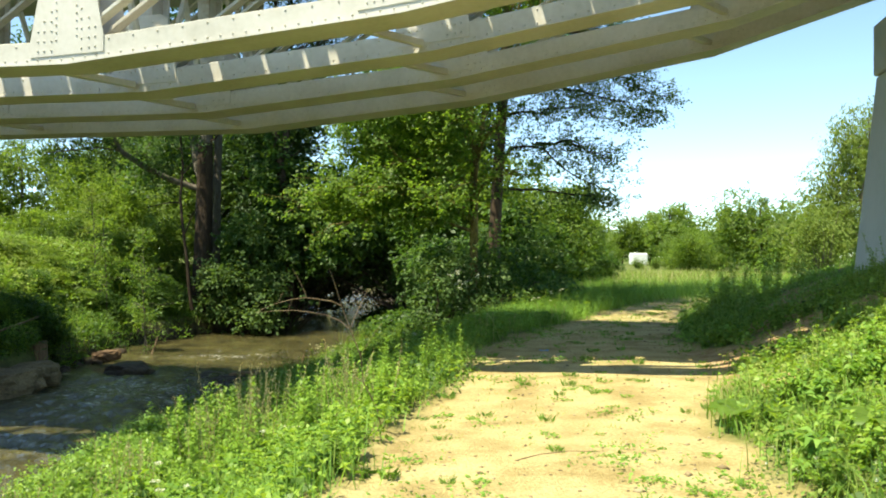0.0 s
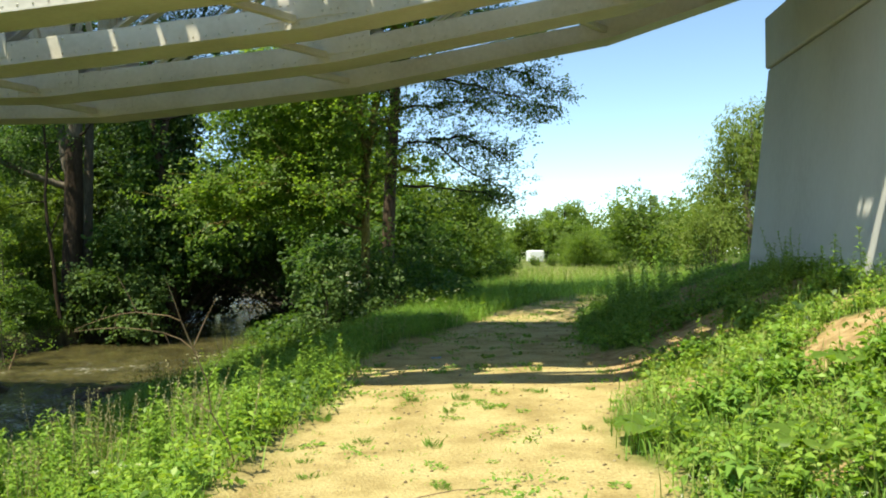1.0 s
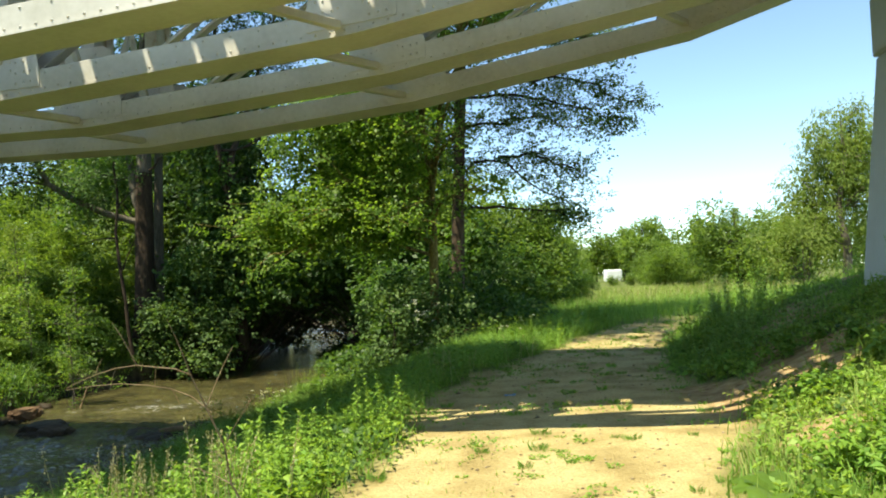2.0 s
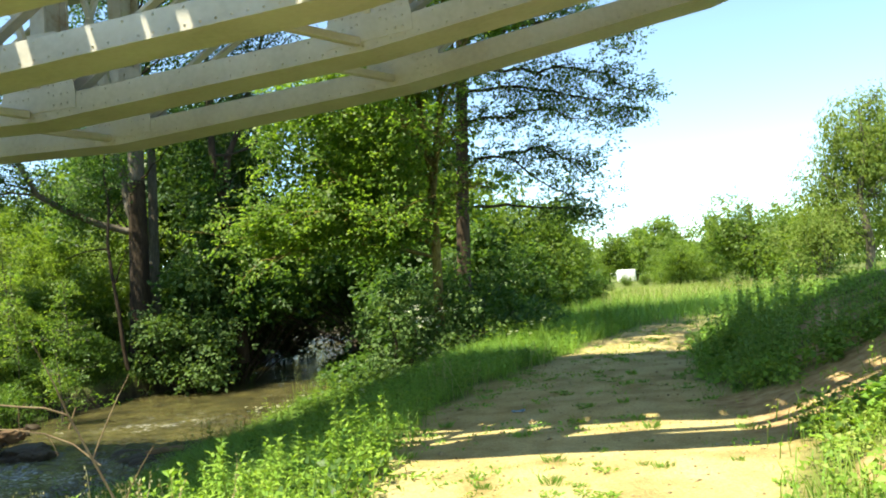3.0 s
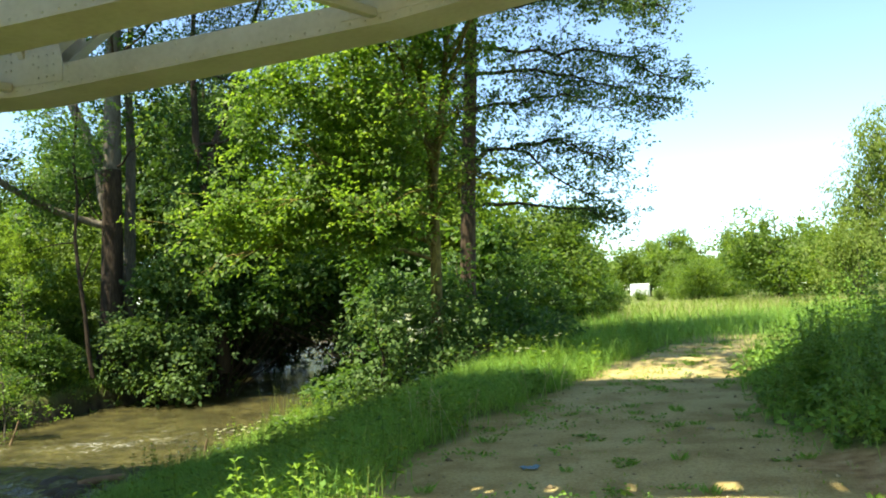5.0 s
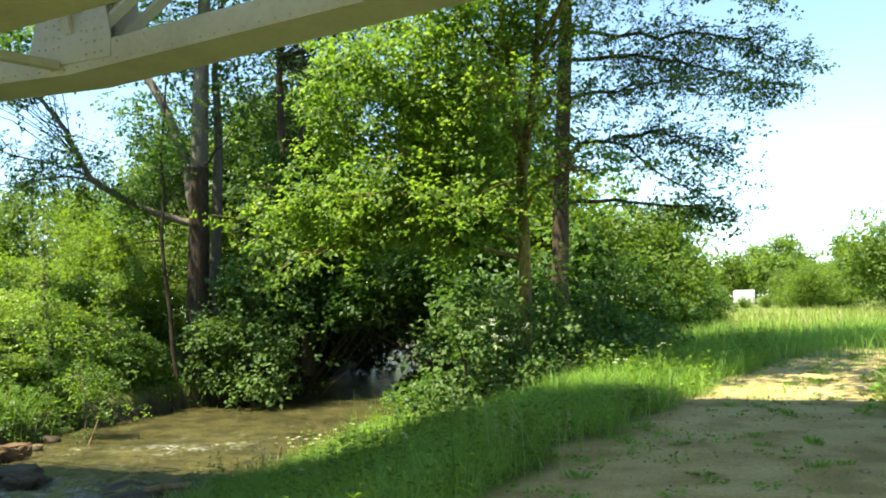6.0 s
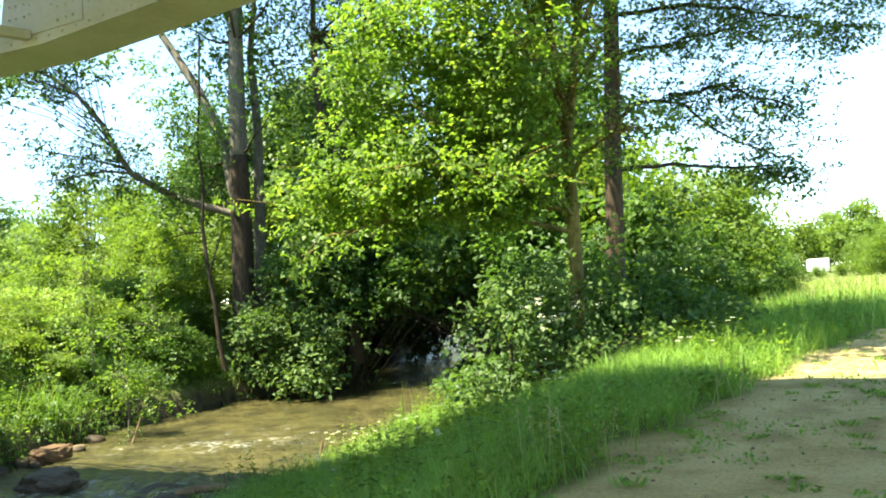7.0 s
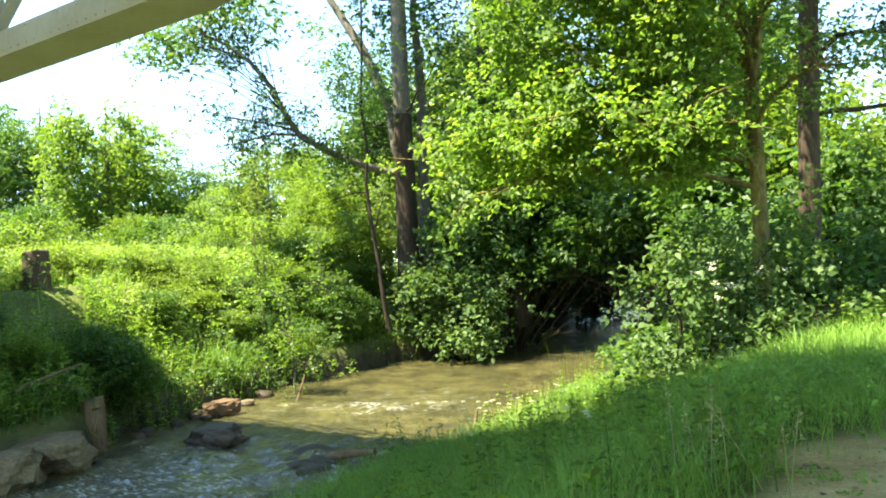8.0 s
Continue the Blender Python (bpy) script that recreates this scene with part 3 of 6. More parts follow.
# ---- plants ----
def unit(v):
    return v / (np.linalg.norm(v, axis=-1, keepdims=True) + 1e-9)


def leaf_arrays(pos, along, face, length, width, fold=0.18):
    """Folded pointed leaves: base, two sides and a tip each, as quads."""
    along, face = unit(along), unit(face)
    side = unit(np.cross(along, face))
    up = np.cross(side, along)
    L, W = np.asarray(length)[:, None], np.asarray(width)[:, None]
    base, tip = pos, pos + along * L - up * L * 0.10
    mid = pos + along * L * 0.45 + up * L * fold
    v = np.stack([base, mid - side * W * 0.5, tip, mid + side * W * 0.5], 1)
    return v.reshape(-1, 3)


def leaves_mesh(name, pos, along, face, length, width):
    v = leaf_arrays(pos, along, face, length, width)
    return raw_mesh(name, v, np.arange(len(v)), None, 4)


def spray(rng, anchors, spread, per, size, flat=0.55, droop=0.25, aspect=0.58):
    """Leaves scattered round anchor points: arrays for leaf_arrays."""
    n = len(anchors) * per
    a = np.repeat(anchors, per, 0)
    # each anchor bears three twig ends, and the leaves sit close round those
    ends = rng.normal(size=(len(anchors) * 3, 3)) * spread * np.array([1, 1, flat])
    pick = np.repeat(np.arange(len(anchors)), per) * 3 + rng.integers(0, 3, n)
    d = ends[pick] + rng.normal(size=(n, 3)) * spread * 0.4 * np.array([1, 1, flat])
    pos = a + d
    along = unit(rng.normal(size=(n, 3)) * 0.8 + unit(d) * 0.7 + np.array([0, 0, -droop]))
    # the leaves of one spray lie in layers that share a tilt
    tilt = unit(rng.normal(size=(len(anchors), 3)) * 0.4 + np.array([-0.1, -0.22, 0.85]))
    face = unit(np.repeat(tilt, per, 0) + rng.normal(size=(n, 3)) * 0.28)
    along = unit(along - face * (along * face).sum(1, keepdims=True) * 0.75)
    length = size * rng.uniform(0.6, 1.25, n)
    return pos, along, face, length, length * aspect


def crown_points(rng, centre, radii, n, lumps=14, hollow=0.55, flat_bottom=0.0):
    """Anchor points in an uneven crown: a heap of lumps with gaps between."""
    centre, radii = np.array(centre, float), np.array(radii, float)
    d = unit(rng.normal(size=(lumps, 3)))
    lc = d * rng.uniform(0.35, 0.85, lumps)[:, None]
    lr = rng.uniform(0.26, 0.48, lumps)
    pick = rng.integers(0, lumps, n)
    q = unit(rng.normal(size=(n, 3))) * rng.uniform(hollow, 1.0, n)[:, None]
    p = lc[pick] + q * lr[pick][:, None]
    if flat_bottom:
        p[:, 2] = np.maximum(p[:, 2], -flat_bottom)
    return centre + p * radii


def bend(a, b, sag, n=7, rng=None, wig=0.0):
    a, b = np.array(a, float), np.array(b, float)
    t = np.linspace(0, 1, n)[:, None]
    p = a + (b - a) * t + np.array([0, 0, 1]) * sag * (t * (1 - t)) * 4
    if rng is not None and wig:
        p[1:-1] += rng.normal(size=(n - 2, 3)) * wig
    return p


def taper(r0, r1, n):
    return np.linspace(r0, r1, n)


def limbs_to(rng, stem, anchors, count, r=0.05, rise=0.5):
    """Boughs from a stem out to some of the crown's anchor points."""
    out = []
    for a in anchors[rng.choice(len(anchors), min(count, len(anchors)), replace=False)]:
        k = np.argmin(np.abs(stem[:, 2] - (a[2] - rise * np.hypot(*(a[:2] - stem[0, :2])))))
        k = min(max(k, 1), len(stem) - 1)
        p = bend(stem[k], a, -0.12 * np.linalg.norm(a - stem[k]), 6, rng, 0.05)
        out.append((p, taper(r, r * 0.18, 6)))
    return out


def simple_tree(name, label, rng, height, radii, trunk_r, leaf, leaf_size, n_anchor, per, bark, crown_z=0.58, lumps=16, spread=0.32, flat=0.6, lean=(0, 0), category="tree"):
    """A whole tree at the origin: tapered trunk, boughs and a lumpy crown of single leaves."""
    t = thing(name, label, category)
    z = np.linspace(-0.4, height * 0.9, 9)
    stem = np.stack([lean[0] * np.maximum(z / height, 0) ** 1.5 + 0.12 * np.sin(z * 0.7), lean[1] * np.maximum(z / height, 0) ** 1.5 + 0.12 * np.cos(z * 0.5), z], 1)
    anchors = crown_points(rng, (lean[0] * 0.6, lean[1] * 0.6, height * crown_z), radii, n_anchor, lumps)
    tubes = [(stem, taper(trunk_r, trunk_r * 0.15, 9))] + limbs_to(rng, stem, anchors, 16, trunk_r * 0.3)
    part_mesh("trunk", tubes_mesh("trunk", tubes, 7), bark, t, "", True)
    part_mesh("crown", leaves_mesh("crown", *spray(rng, anchors, spread, per, leaf_size, flat)), leaf, t)
    return t


# -- the old tree on the far bank, with its long bough over the water
def far_bank_tree():
    rng = np.random.default_rng(11)
    t = thing("tree", "old twin-stemmed tree, darker low on the trunk, with a long crooked bough", "tree", group="streamside trees")
    main = np.array([(-10.1, 33, -1.0), (-10.02, 33, 0.5), (-9.98, 33, 2.4), (-9.95, 33, 4.2), (-9.93, 33, 6.2), (-9.9, 33, 8.1), (-9.84, 33, 10), (-9.7, 33, 12.5), (-9.5, 33.2, 15.5)])
    # the main trunk is darker up to 6.2 m, paler above
    part_mesh("trunk", tubes_mesh("trunk", [(main[:5], [0.56, 0.4, 0.36, 0.34, 0.3])], 12), BARK_DARK, t, "dark fissured lower trunk", True)
    part_mesh("trunk", tubes_mesh("trunk", [(main[4:] - (0, 0, 0.02), [0.295, 0.28, 0.25, 0.17, 0.06])], 12), BARK_GREY, t, "pale grey upper trunk", True)
    second = np.array([(-9.75, 33.7, -0.8), (-9.7, 33.9, 4.3), (-9.66, 34, 7.0), (-9.7, 34, 8.6), (-9.8, 34, 9.7), (-9.3, 34.1, 14)])
    part_mesh("stem", tubes_mesh("stem", [(second, [0.26, 0.19, 0.16, 0.14, 0.12, 0.05])], 9), BARK_GREY, t, "slimmer second stem", True)
    fork = np.array([(-10.0, 33.05, 4.4), (-10.3, 33.15, 5.3), (-10.5, 33.3, 6.5), (-10.95, 33.3, 7.6), (-11.45, 33.3, 8.7), (-12.2, 33.3, 9.95), (-12.95, 33.3, 11.15), (-13.8, 33.4, 13)])
    part_mesh("limb", tubes_mesh("limb", [(fork, [0.2, 0.19, 0.18, 0.17, 0.155, 0.13, 0.1, 0.03])], 8), BARK_GREY, t, "", True)
    bough = np.array([(-9.9, 33, 4.3), (-10.4, 33, 4.37), (-11.25, 32.5, 4.66), (-12.07, 31.8, 5.12), (-12.72, 31.2, 5.64), (-12.9, 30.7, 6.31), (-13.12, 30.4, 7.09), (-13.62, 30, 7.92), (-14.2, 29.7, 8.44), (-14.8, 29.4, 8.8)])
    side = np.array([(-12.72, 31.2, 5.64), (-13.5, 31, 5.75), (-14.4, 30.7, 5.6), (-15.3, 30.4, 5.45)])
    side2 = np.array([(-12.4, 31.5, 5.4), (-13.1, 31.2, 5.9), (-14.1, 30.9, 6.2), (-15.0, 30.5, 6.4)])
    tubes = [(bough, taper(0.15, 0.035, 10)), (side, taper(0.05, 0.015, 4)), (side2, taper(0.05, 0.015, 4))]
    part_mesh("limb", tubes_mesh("limb", tubes, 8), BARK_GREY, t, "long crooked bough", True)
    twigs, anchors = [], []
    for line, k, reach in ((bough, 46, 1.0), (side, 18, 0.9), (side2, 18, 0.9)):
        for _ in range(k):
            f = rng.uniform(0.3, 1.0) * (len(line) - 1)
            i = min(int(f), len(line) - 2)
            p = line[i] + (line[i + 1] - line[i]) * (f - i)
            q = p + rng.normal(size=3) * reach * np.array([0.8, 0.6, 0.6])
            twigs.append((bend(p, q, 0.1, 4), taper(0.016, 0.005, 4)))
            anchors += [p + (q - p) * s for s in (0.6, 0.85, 1.0)]
    a1 = np.array(anchors)
    # the main crown: airy lumps to the left, denser ones above the frame
    a2 = crown_points(rng, (-11.2, 33.5, 8.6), (2.6, 2.4, 3.2), 130, 12)
    a3 = crown_points(rng, (-10.0, 32.8, 14.0), (4.2, 3.6, 4.0), 480, 18)
    a4 = crown_points(rng, (-12.2, 34.5, 5.6), (1.8, 1.6, 1.6), 160, 9)
    a5 = crown_points(rng, (-8.6, 33.2, 7.5), (1.6, 1.4, 3.6), 45, 8)
    a6 = np.concatenate([crown_points(rng, (-14.6, 30.0, 9.4), (2.9, 1.5, 0.9), 120, 14), crown_points(rng, (-16.8, 29.5, 8.9), (1.6, 1.0, 0.9), 40, 9), crown_points(rng, (-15.2, 29.8, 8.0), (0.9, 0.7, 0.8), 14, 5)])
    # a7 and a8 are unseen high lobes, added to shade bush and channel below
    a7 = crown_points(rng, (-12.0, 28.8, 13.6), (3.6, 2.8, 1.9), 120, 14)
    a8 = crown_points(rng, (-7.4, 30.6, 14.0), (3.8, 2.8, 2.4), 300, 18)
    big = np.concatenate([a2, a3, a4, a5, a6, a7, a8])
    twigs += limbs_to(rng, main, np.concatenate([a2, a3, a4, a5, a8]), 34, 0.05)
    for q in a6[rng.choice(len(a6), 26, replace=False)]:
        p = bough[min(5 + int(rng.integers(0, 5)), 9)]
        twigs.append((bend(p, q, 0.15, 6, rng, 0.07), taper(0.022, 0.005, 6)))
    part_mesh("twig_spray", tubes_mesh("twig_spray", twigs, 5), BARK_DARK, t, "", True)
    part_mesh("crown", leaves_mesh("crown", *spray(rng, a1, 0.26, 20, 0.13, 0.8)), LEAF_GREY, t, "thin grey-green leaves along the bough")
    part_mesh("crown", leaves_mesh("crown", *spray(rng, big, 0.3, 16, 0.19, 0.75)), LEAF_MID, t)
    return t


# -- the slim mossy tree whose bright crown leans over the stream
def bright_tree():
    rng = np.random.default_rng(21)
    t = thing("tree", "slim mossy tree with a wide bright green crown over the stream", "tree", group="streamside trees")
    trunk = np.array([(0.86, 23.75, -0.5), (0.88, 23.7, 0.2), (0.92, 23.7, 1.5), (0.93, 23.7, 2.8), (0.91, 23.7, 3.9), (0.98, 23.7, 4.5)])
    part_mesh("trunk", tubes_mesh("trunk", [(trunk, [0.19, 0.145, 0.13, 0.125, 0.12, 0.12])], 10), BARK_MOSS_LIT, t, "trunk with greenish moss", True)
    left = np.array([(0.96, 23.7, 4.4), (0.86, 23.7, 5.08), (0.76, 23.7, 6), (0.67, 23.7, 6.8), (0.5, 23.6, 8.2), (0.2, 23.5, 10.2)])
    right = np.array([(0.99, 23.7, 4.4), (1.16, 23.7, 5.5), (1.28, 23.7, 6.5), (1.38, 23.7, 7.5), (1.4, 23.8, 10.0)])
    part_mesh("stem", tubes_mesh("stem", [(left, taper(0.10, 0.03, 6))], 8), BARK_MOSS_LIT, t, "", True)
    part_mesh("stem", tubes_mesh("stem", [(right, taper(0.10, 0.03, 5))], 8), BARK_MOSS_LIT, t, "", True)
    boughs = []
    ends = [(-3.6, 21.8, 3.3, 3.2), (-3.9, 22.6, 3.0, 2.7), (-3.0, 21.2, 2.4, 2.3), (-2.6, 22.2, 4.7, 3.6), (-2.3, 21.4, 5.8, 4.3), (-1.8, 22.6, 6.9, 5.2),
            (-1.2, 21.4, 4.2, 3.4), (-0.4, 20.9, 3.1, 2.6), (-1.6, 21.0, 3.4, 2.6), (0.3, 21.3, 5.4, 4.2), (1.6, 22.0, 5.2, 4.3), (2.1, 22.6, 3.9, 3.2), 
            (-0.6, 21.8, 7.4, 5.6), (0.8, 22.3, 7.6, 5.8), (2.2, 23.5, 7.2, 5.6), (-3.2, 23.4, 6.0, 4.2),
            # unseen high boughs, added to dapple the lane
            (2.6, 20.2, 9.7, 6.4), (1.6, 19.4, 10.3, 6.8), (3.7, 21.4, 9.6, 6.4), (4.4, 22.6, 10.2, 6.8), (0.6, 20.2, 10.0, 6.8), (3.0, 22.4, 10.8, 7.0)]
    anchors, twigs = [], []
    for x, y, z, z0 in ends:
        f = np.interp(z0, trunk[:, 2], np.arange(len(trunk)))
        if z0 <= 4.4:
            i = min(int(f), len(trunk) - 2)
            a = trunk[i] + (trunk[i + 1] - trunk[i]) * (f - i)
        else:
            line = left if x < 0.9 else right
            a = np.array([np.interp(z0, line[:, 2], line[:, k]) for k in range(3)])
        p = bend(a, (x, y, z), 0.35, 9, rng, 0.06)
        boughs.append((p, taper(0.05, 0.012, 9)))
        for f in np.linspace(0.3, 1.0, 14):
            c = p[int(f * 8)]
            for _ in range(3):
                q = c + rng.normal(size=3) * np.array([0.55, 0.55, 0.32])
                twigs.append((bend(c, q, 0.05, 3), taper(0.01, 0.004, 3)))
                anchors += [c + (q - c) * 0.6, q]
    for one in boughs:
        part_mesh("bough", tubes_mesh("bough", [one], 6), BARK_MOSS_LIT, t, "", True)
    part_mesh("twig_spray", tubes_mesh("twig_spray", twigs, 4), BARK_MOSS_LIT, t)
    a = np.array(anchors)
    # the inner trunk and the stem behind stay open to view
    open_ = ((np.abs(a[:, 0] - 0.98) < 0.32) & (a[:, 1] < 23.75) & (a[:, 2] < 6.2)) | ((a[:, 0] > 1.45) & (a[:, 0] < 2.15) & (a[:, 2] > 3.0))
    a = a[~(open_ & (rng.random(len(a)) < 0.85))]
    # hanging sprays that join the tiers; unseen upper crown added to cast shade
    fill = np.concatenate([crown_points(rng, (-1.6, 22.0, 4.9), (2.2, 1.1, 2.3), 260, 16), crown_points(rng, (-2.7, 21.9, 3.4), (1.3, 0.9, 1.5), 130, 12), crown_points(rng, (-0.4, 21.7, 6.6), (1.6, 1.1, 1.5), 130, 12),
                           crown_points(rng, (-0.6, 22.8, 3.4), (1.3, 0.9, 1.1), 60, 9)])
    fill = fill[~((np.abs(fill[:, 0] - 0.98) < 0.35) & (fill[:, 2] < 6.2))]
    upper = np.concatenate([crown_points(rng, (1.2, 23.2, 11.4), (3.6, 2.6, 2.4), 560, 18), crown_points(rng, (2.2, 19.3, 11.0), (2.8, 2.6, 1.4), 130, 16)])
    part_mesh("bough_tangle", tubes_mesh("bough_tangle", limbs_to(rng, right, upper, 26, 0.04), 5), BARK_MOSS_LIT, t, "", True)
    part_mesh("crown", leaves_mesh("crown", *spray(rng, upper, 0.36, 14, 0.21, 0.7)), LEAF_BRIGHT, t)
    a = np.concatenate([a, fill])
    part_mesh("crown", leaves_mesh("crown", *spray(rng, a, 0.2, 27, 0.104, 0.6, 0.6, aspect=0.68)), LEAF_BRIGHT, t, "bright broad leaves in layered sprays")
    return t


# -- the straight tall tree beside it, with open horizontal boughs against the sky
def tall_tree():
    rng = np.random.default_rng(31)
    t = thing("tree", "straight tall tree with open dark sprays against the sky", "tree", group="streamside trees")
    z = np.array([-0.5, 1.4, 3.7, 5.6, 7.1, 8.2, 11, 14, 17])
    x = np.array([1.62, 1.71, 1.81, 1.92, 2.01, 2.07, 2.2, 2.3, 2.4])
    trunk = np.stack([x, np.full(9, 26.8), z], 1)
    part_mesh("trunk", tubes_mesh("trunk", [(trunk, [0.30, 0.22, 0.2, 0.185, 0.175, 0.165, 0.13, 0.09, 0.03])], 10), BARK_BROWN, t, "straight brown trunk", True)
    lines = [[(1.95, 26.8, 3.8), (2.8, 27, 3.82), (3.7, 27.4, 3.74), (5.0, 28, 3.84), (5.8, 28.5, 3.6), (6.4, 28.8, 3.5)],
             [(1.98, 26.8, 4.95), (2.43, 27, 5.35), (3.2, 27.4, 5.5), (4.1, 28, 4.85), (4.9, 28.5, 4.35), (5.9, 29, 3.95)],
             [(3.2, 27.4, 5.5), (4.2, 27.3, 5.5), (5.0, 27.2, 5.3), (5.7, 27.4, 5.0)],
             [(2.05, 26.8, 6.3), (2.5, 26.8, 6.43), (3.4, 26.8, 6.55), (4.5, 26.6, 6.5), (5.6, 26.6, 6.2)],
             [(2.1, 26.8, 7.3), (3.3, 27, 7.3), (4.6, 27.3, 7.3), (5.5, 27.6, 7.17), (6.6, 28, 6.9), (7.3, 28.2, 6.7)],
             [(2.12, 26.8, 8.0), (3.4, 27, 8.0), (4.6, 27.3, 7.9), (5.9, 27.6, 7.85), (6.8, 27.6, 7.6), (7.6, 27.6, 7.2)],
             [(2.15, 26.8, 8.8), (3.6, 26.4, 9.1), (5.2, 26.0, 9.0), (6.2, 25.8, 8.7), (6.9, 25.6, 8.4)],
             [(2.2, 26.8, 9.6), (3.4, 27.6, 10.0), (5.0, 28.2, 10.1), (6.4, 28.6, 9.8)],
             [(2.2, 26.8, 10.6), (3.6, 26.6, 11.2), (5.4, 26.4, 11.3), (7.0, 26.4, 11.0)],
             [(2.25, 26.8, 11.8), (3.4, 26.9, 12.6), (4.8, 27, 12.8), (6.0, 27, 12.6)],
             [(2.0, 26.8, 6.8), (1.2, 26.2, 7.4), (0.2, 25.8, 7.6)],
             [(2.1, 26.8, 9.0), (1.0, 26.4, 9.8), (-0.4, 26, 10.2)],
             [(2.2, 26.8, 10.5), (1.4, 27.4, 11.6), (0.2, 28, 12.2)],
             [(2.2, 26.8, 12.5), (2.8, 26.0, 13.8), (3.2, 25.6, 14.6)]]
    twigs, anchors = [], []
    for n, line in enumerate(lines):
        p = np.array(line, float)
        f = np.linspace(0, len(p) - 1, 12)
        p = np.stack([np.interp(f, np.arange(len(p)), p[:, k]) for k in range(3)], 1)
        p[1:-1] += rng.normal(size=(10, 3)) * np.array([0.05, 0.07, 0.08])
        part_mesh("limb", tubes_mesh("limb", [(p, taper(0.055 if n < 10 else 0.045, 0.012, 12))], 6), BARK_DARK, t, "", True)
        for k in range(2 if n else 5, 12):
            for _ in range(8 if n in (4, 5, 6, 7, 8) else 5):
                q = p[k] + rng.normal(size=3) * np.array([0.5, 0.6, 0.33]) + (0.15, 0, -0.12)
                twigs.append((bend(p[k], q, 0.06, 3), taper(0.011, 0.004, 3)))
                anchors += [p[k] + (q - p[k]) * s for s in (0.55, 0.8, 1.0)]
    part_mesh("twig_spray", tubes_mesh("twig_spray", twigs, 4), BARK_DARK, t)
    a = np.array(anchors)
    # unseen dense treetop, added to throw shade on lane and meadow
    top = np.concatenate([crown_points(rng, (2.6, 26.8, 15.2), (3.8, 3.4, 3.4), 640, 18), crown_points(rng, (3.6, 26.4, 12.4), (3.2, 2.4, 1.1), 200, 14)])
    part_mesh("bough_tangle", tubes_mesh("bough_tangle", limbs_to(rng, trunk, top, 26, 0.05), 5), BARK_DARK, t, "", True)
    part_mesh("crown", leaves_mesh("crown", *spray(rng, top, 0.36, 14, 0.2, 0.7)), LEAF_GREY, t)
    part_mesh("crown", leaves_mesh("crown", *spray(rng, a, 0.19, 14, 0.098, 0.6, 0.4, aspect=0.72)), LEAF_GREY, t, "small dark leaves in flat sprays")
    return t


far_bank_tree()
bright_tree()
tall_tree()


# -- bushes at the water's edge
def bush(name, label, rng, lumps, leaf, size, per=14, spread=0.17, bark=BARK_DARK, base=None, flat=0.8, density=70):
    """A bush from a list of (centre, radii) lumps."""
    t = thing(name, label, "bush", group="streamside bushes")
    pts = []
    for c, r in lumps:
        vol = r[0] * r[1] * r[2]
        n = int(density * vol ** (2 / 3)) + 12
        pts.append(crown_points(rng, c, r, n, 9, 0.6))
    a = np.concatenate(pts)
    base = np.array(base if base is not None else (lumps[0][0][0], lumps[0][0][1], float(land(lumps[0][0][0], lumps[0][0][1]))))
    stems = []
    for q in a[rng.choice(len(a), 26)]:
        b0 = base + rng.normal(size=3) * (0.25, 0.25, 0)
        b0[2] = float(land(b0[0], b0[1])) - 0.1
        stems.append((bend(b0, q, 0.25, 6, rng, 0.04), taper(0.028, 0.006, 6)))
    part_mesh("wood", tubes_mesh("wood", stems, 5), bark, t, "", True)
    part_mesh("foliage", leaves_mesh("foliage", *spray(rng, a, spread, per, size, flat)), leaf, t)
    return t


R = np.random.default_rng
bush("bush", "grey-green shrub with cream flower heads beside the lane", R(41), [((0.0, 21.6, 0.6), (0.95, 0.9, 1.2)), ((0.55, 22.1, 0.85), (0.9, 0.9, 1.05)), ((-0.45, 21.1, -0.1), (0.6, 0.6, 0.65)), ((1.6, 22.6, 0.75), (0.8, 0.8, 1.05)), ((1.1, 21.6, 0.2), (0.7, 0.6, 0.7))], LEAF_GREY, 0.125, 14, 0.16)
bush("bush", "dense shrub round the foot of the trees beside the lane", R(42), [((1.9, 24.2, 0.8), (1.0, 0.9, 1.1)), ((2.7, 25.0, 0.7), (0.9, 0.9, 1.0)), ((1.6, 25.6, 1.3), (1.2, 1.0, 1.3)), ((3.3, 26.0, 0.4), (0.7, 0.7, 0.6)), ((0.4, 24.8, 1.3), (1.1, 1.0, 1.4))], LEAF_MID, 0.15, 13, 0.16)
bush("bush", "dark broad-leaved shrub overhanging the water", R(43), [((-8.5, 31.6, 0.3), (1.4, 0.8, 1.5)), ((-7.1, 31.4, 0.2), (1.3, 0.9, 1.35)), ((-7.6, 31.0, -0.8), (1.3, 0.6, 0.7)), ((-9.4, 31.8, 0.2), (0.8, 0.7, 1.0)), ((-8.0, 32.2, 1.9), (1.1, 0.8, 1.0)), ((-6.7, 32.7, 2.1), (1.0, 0.8, 1.1))], LEAF_GREY, 0.17, 14, 0.24, base=(-8.4, 32.6, 0), density=58)
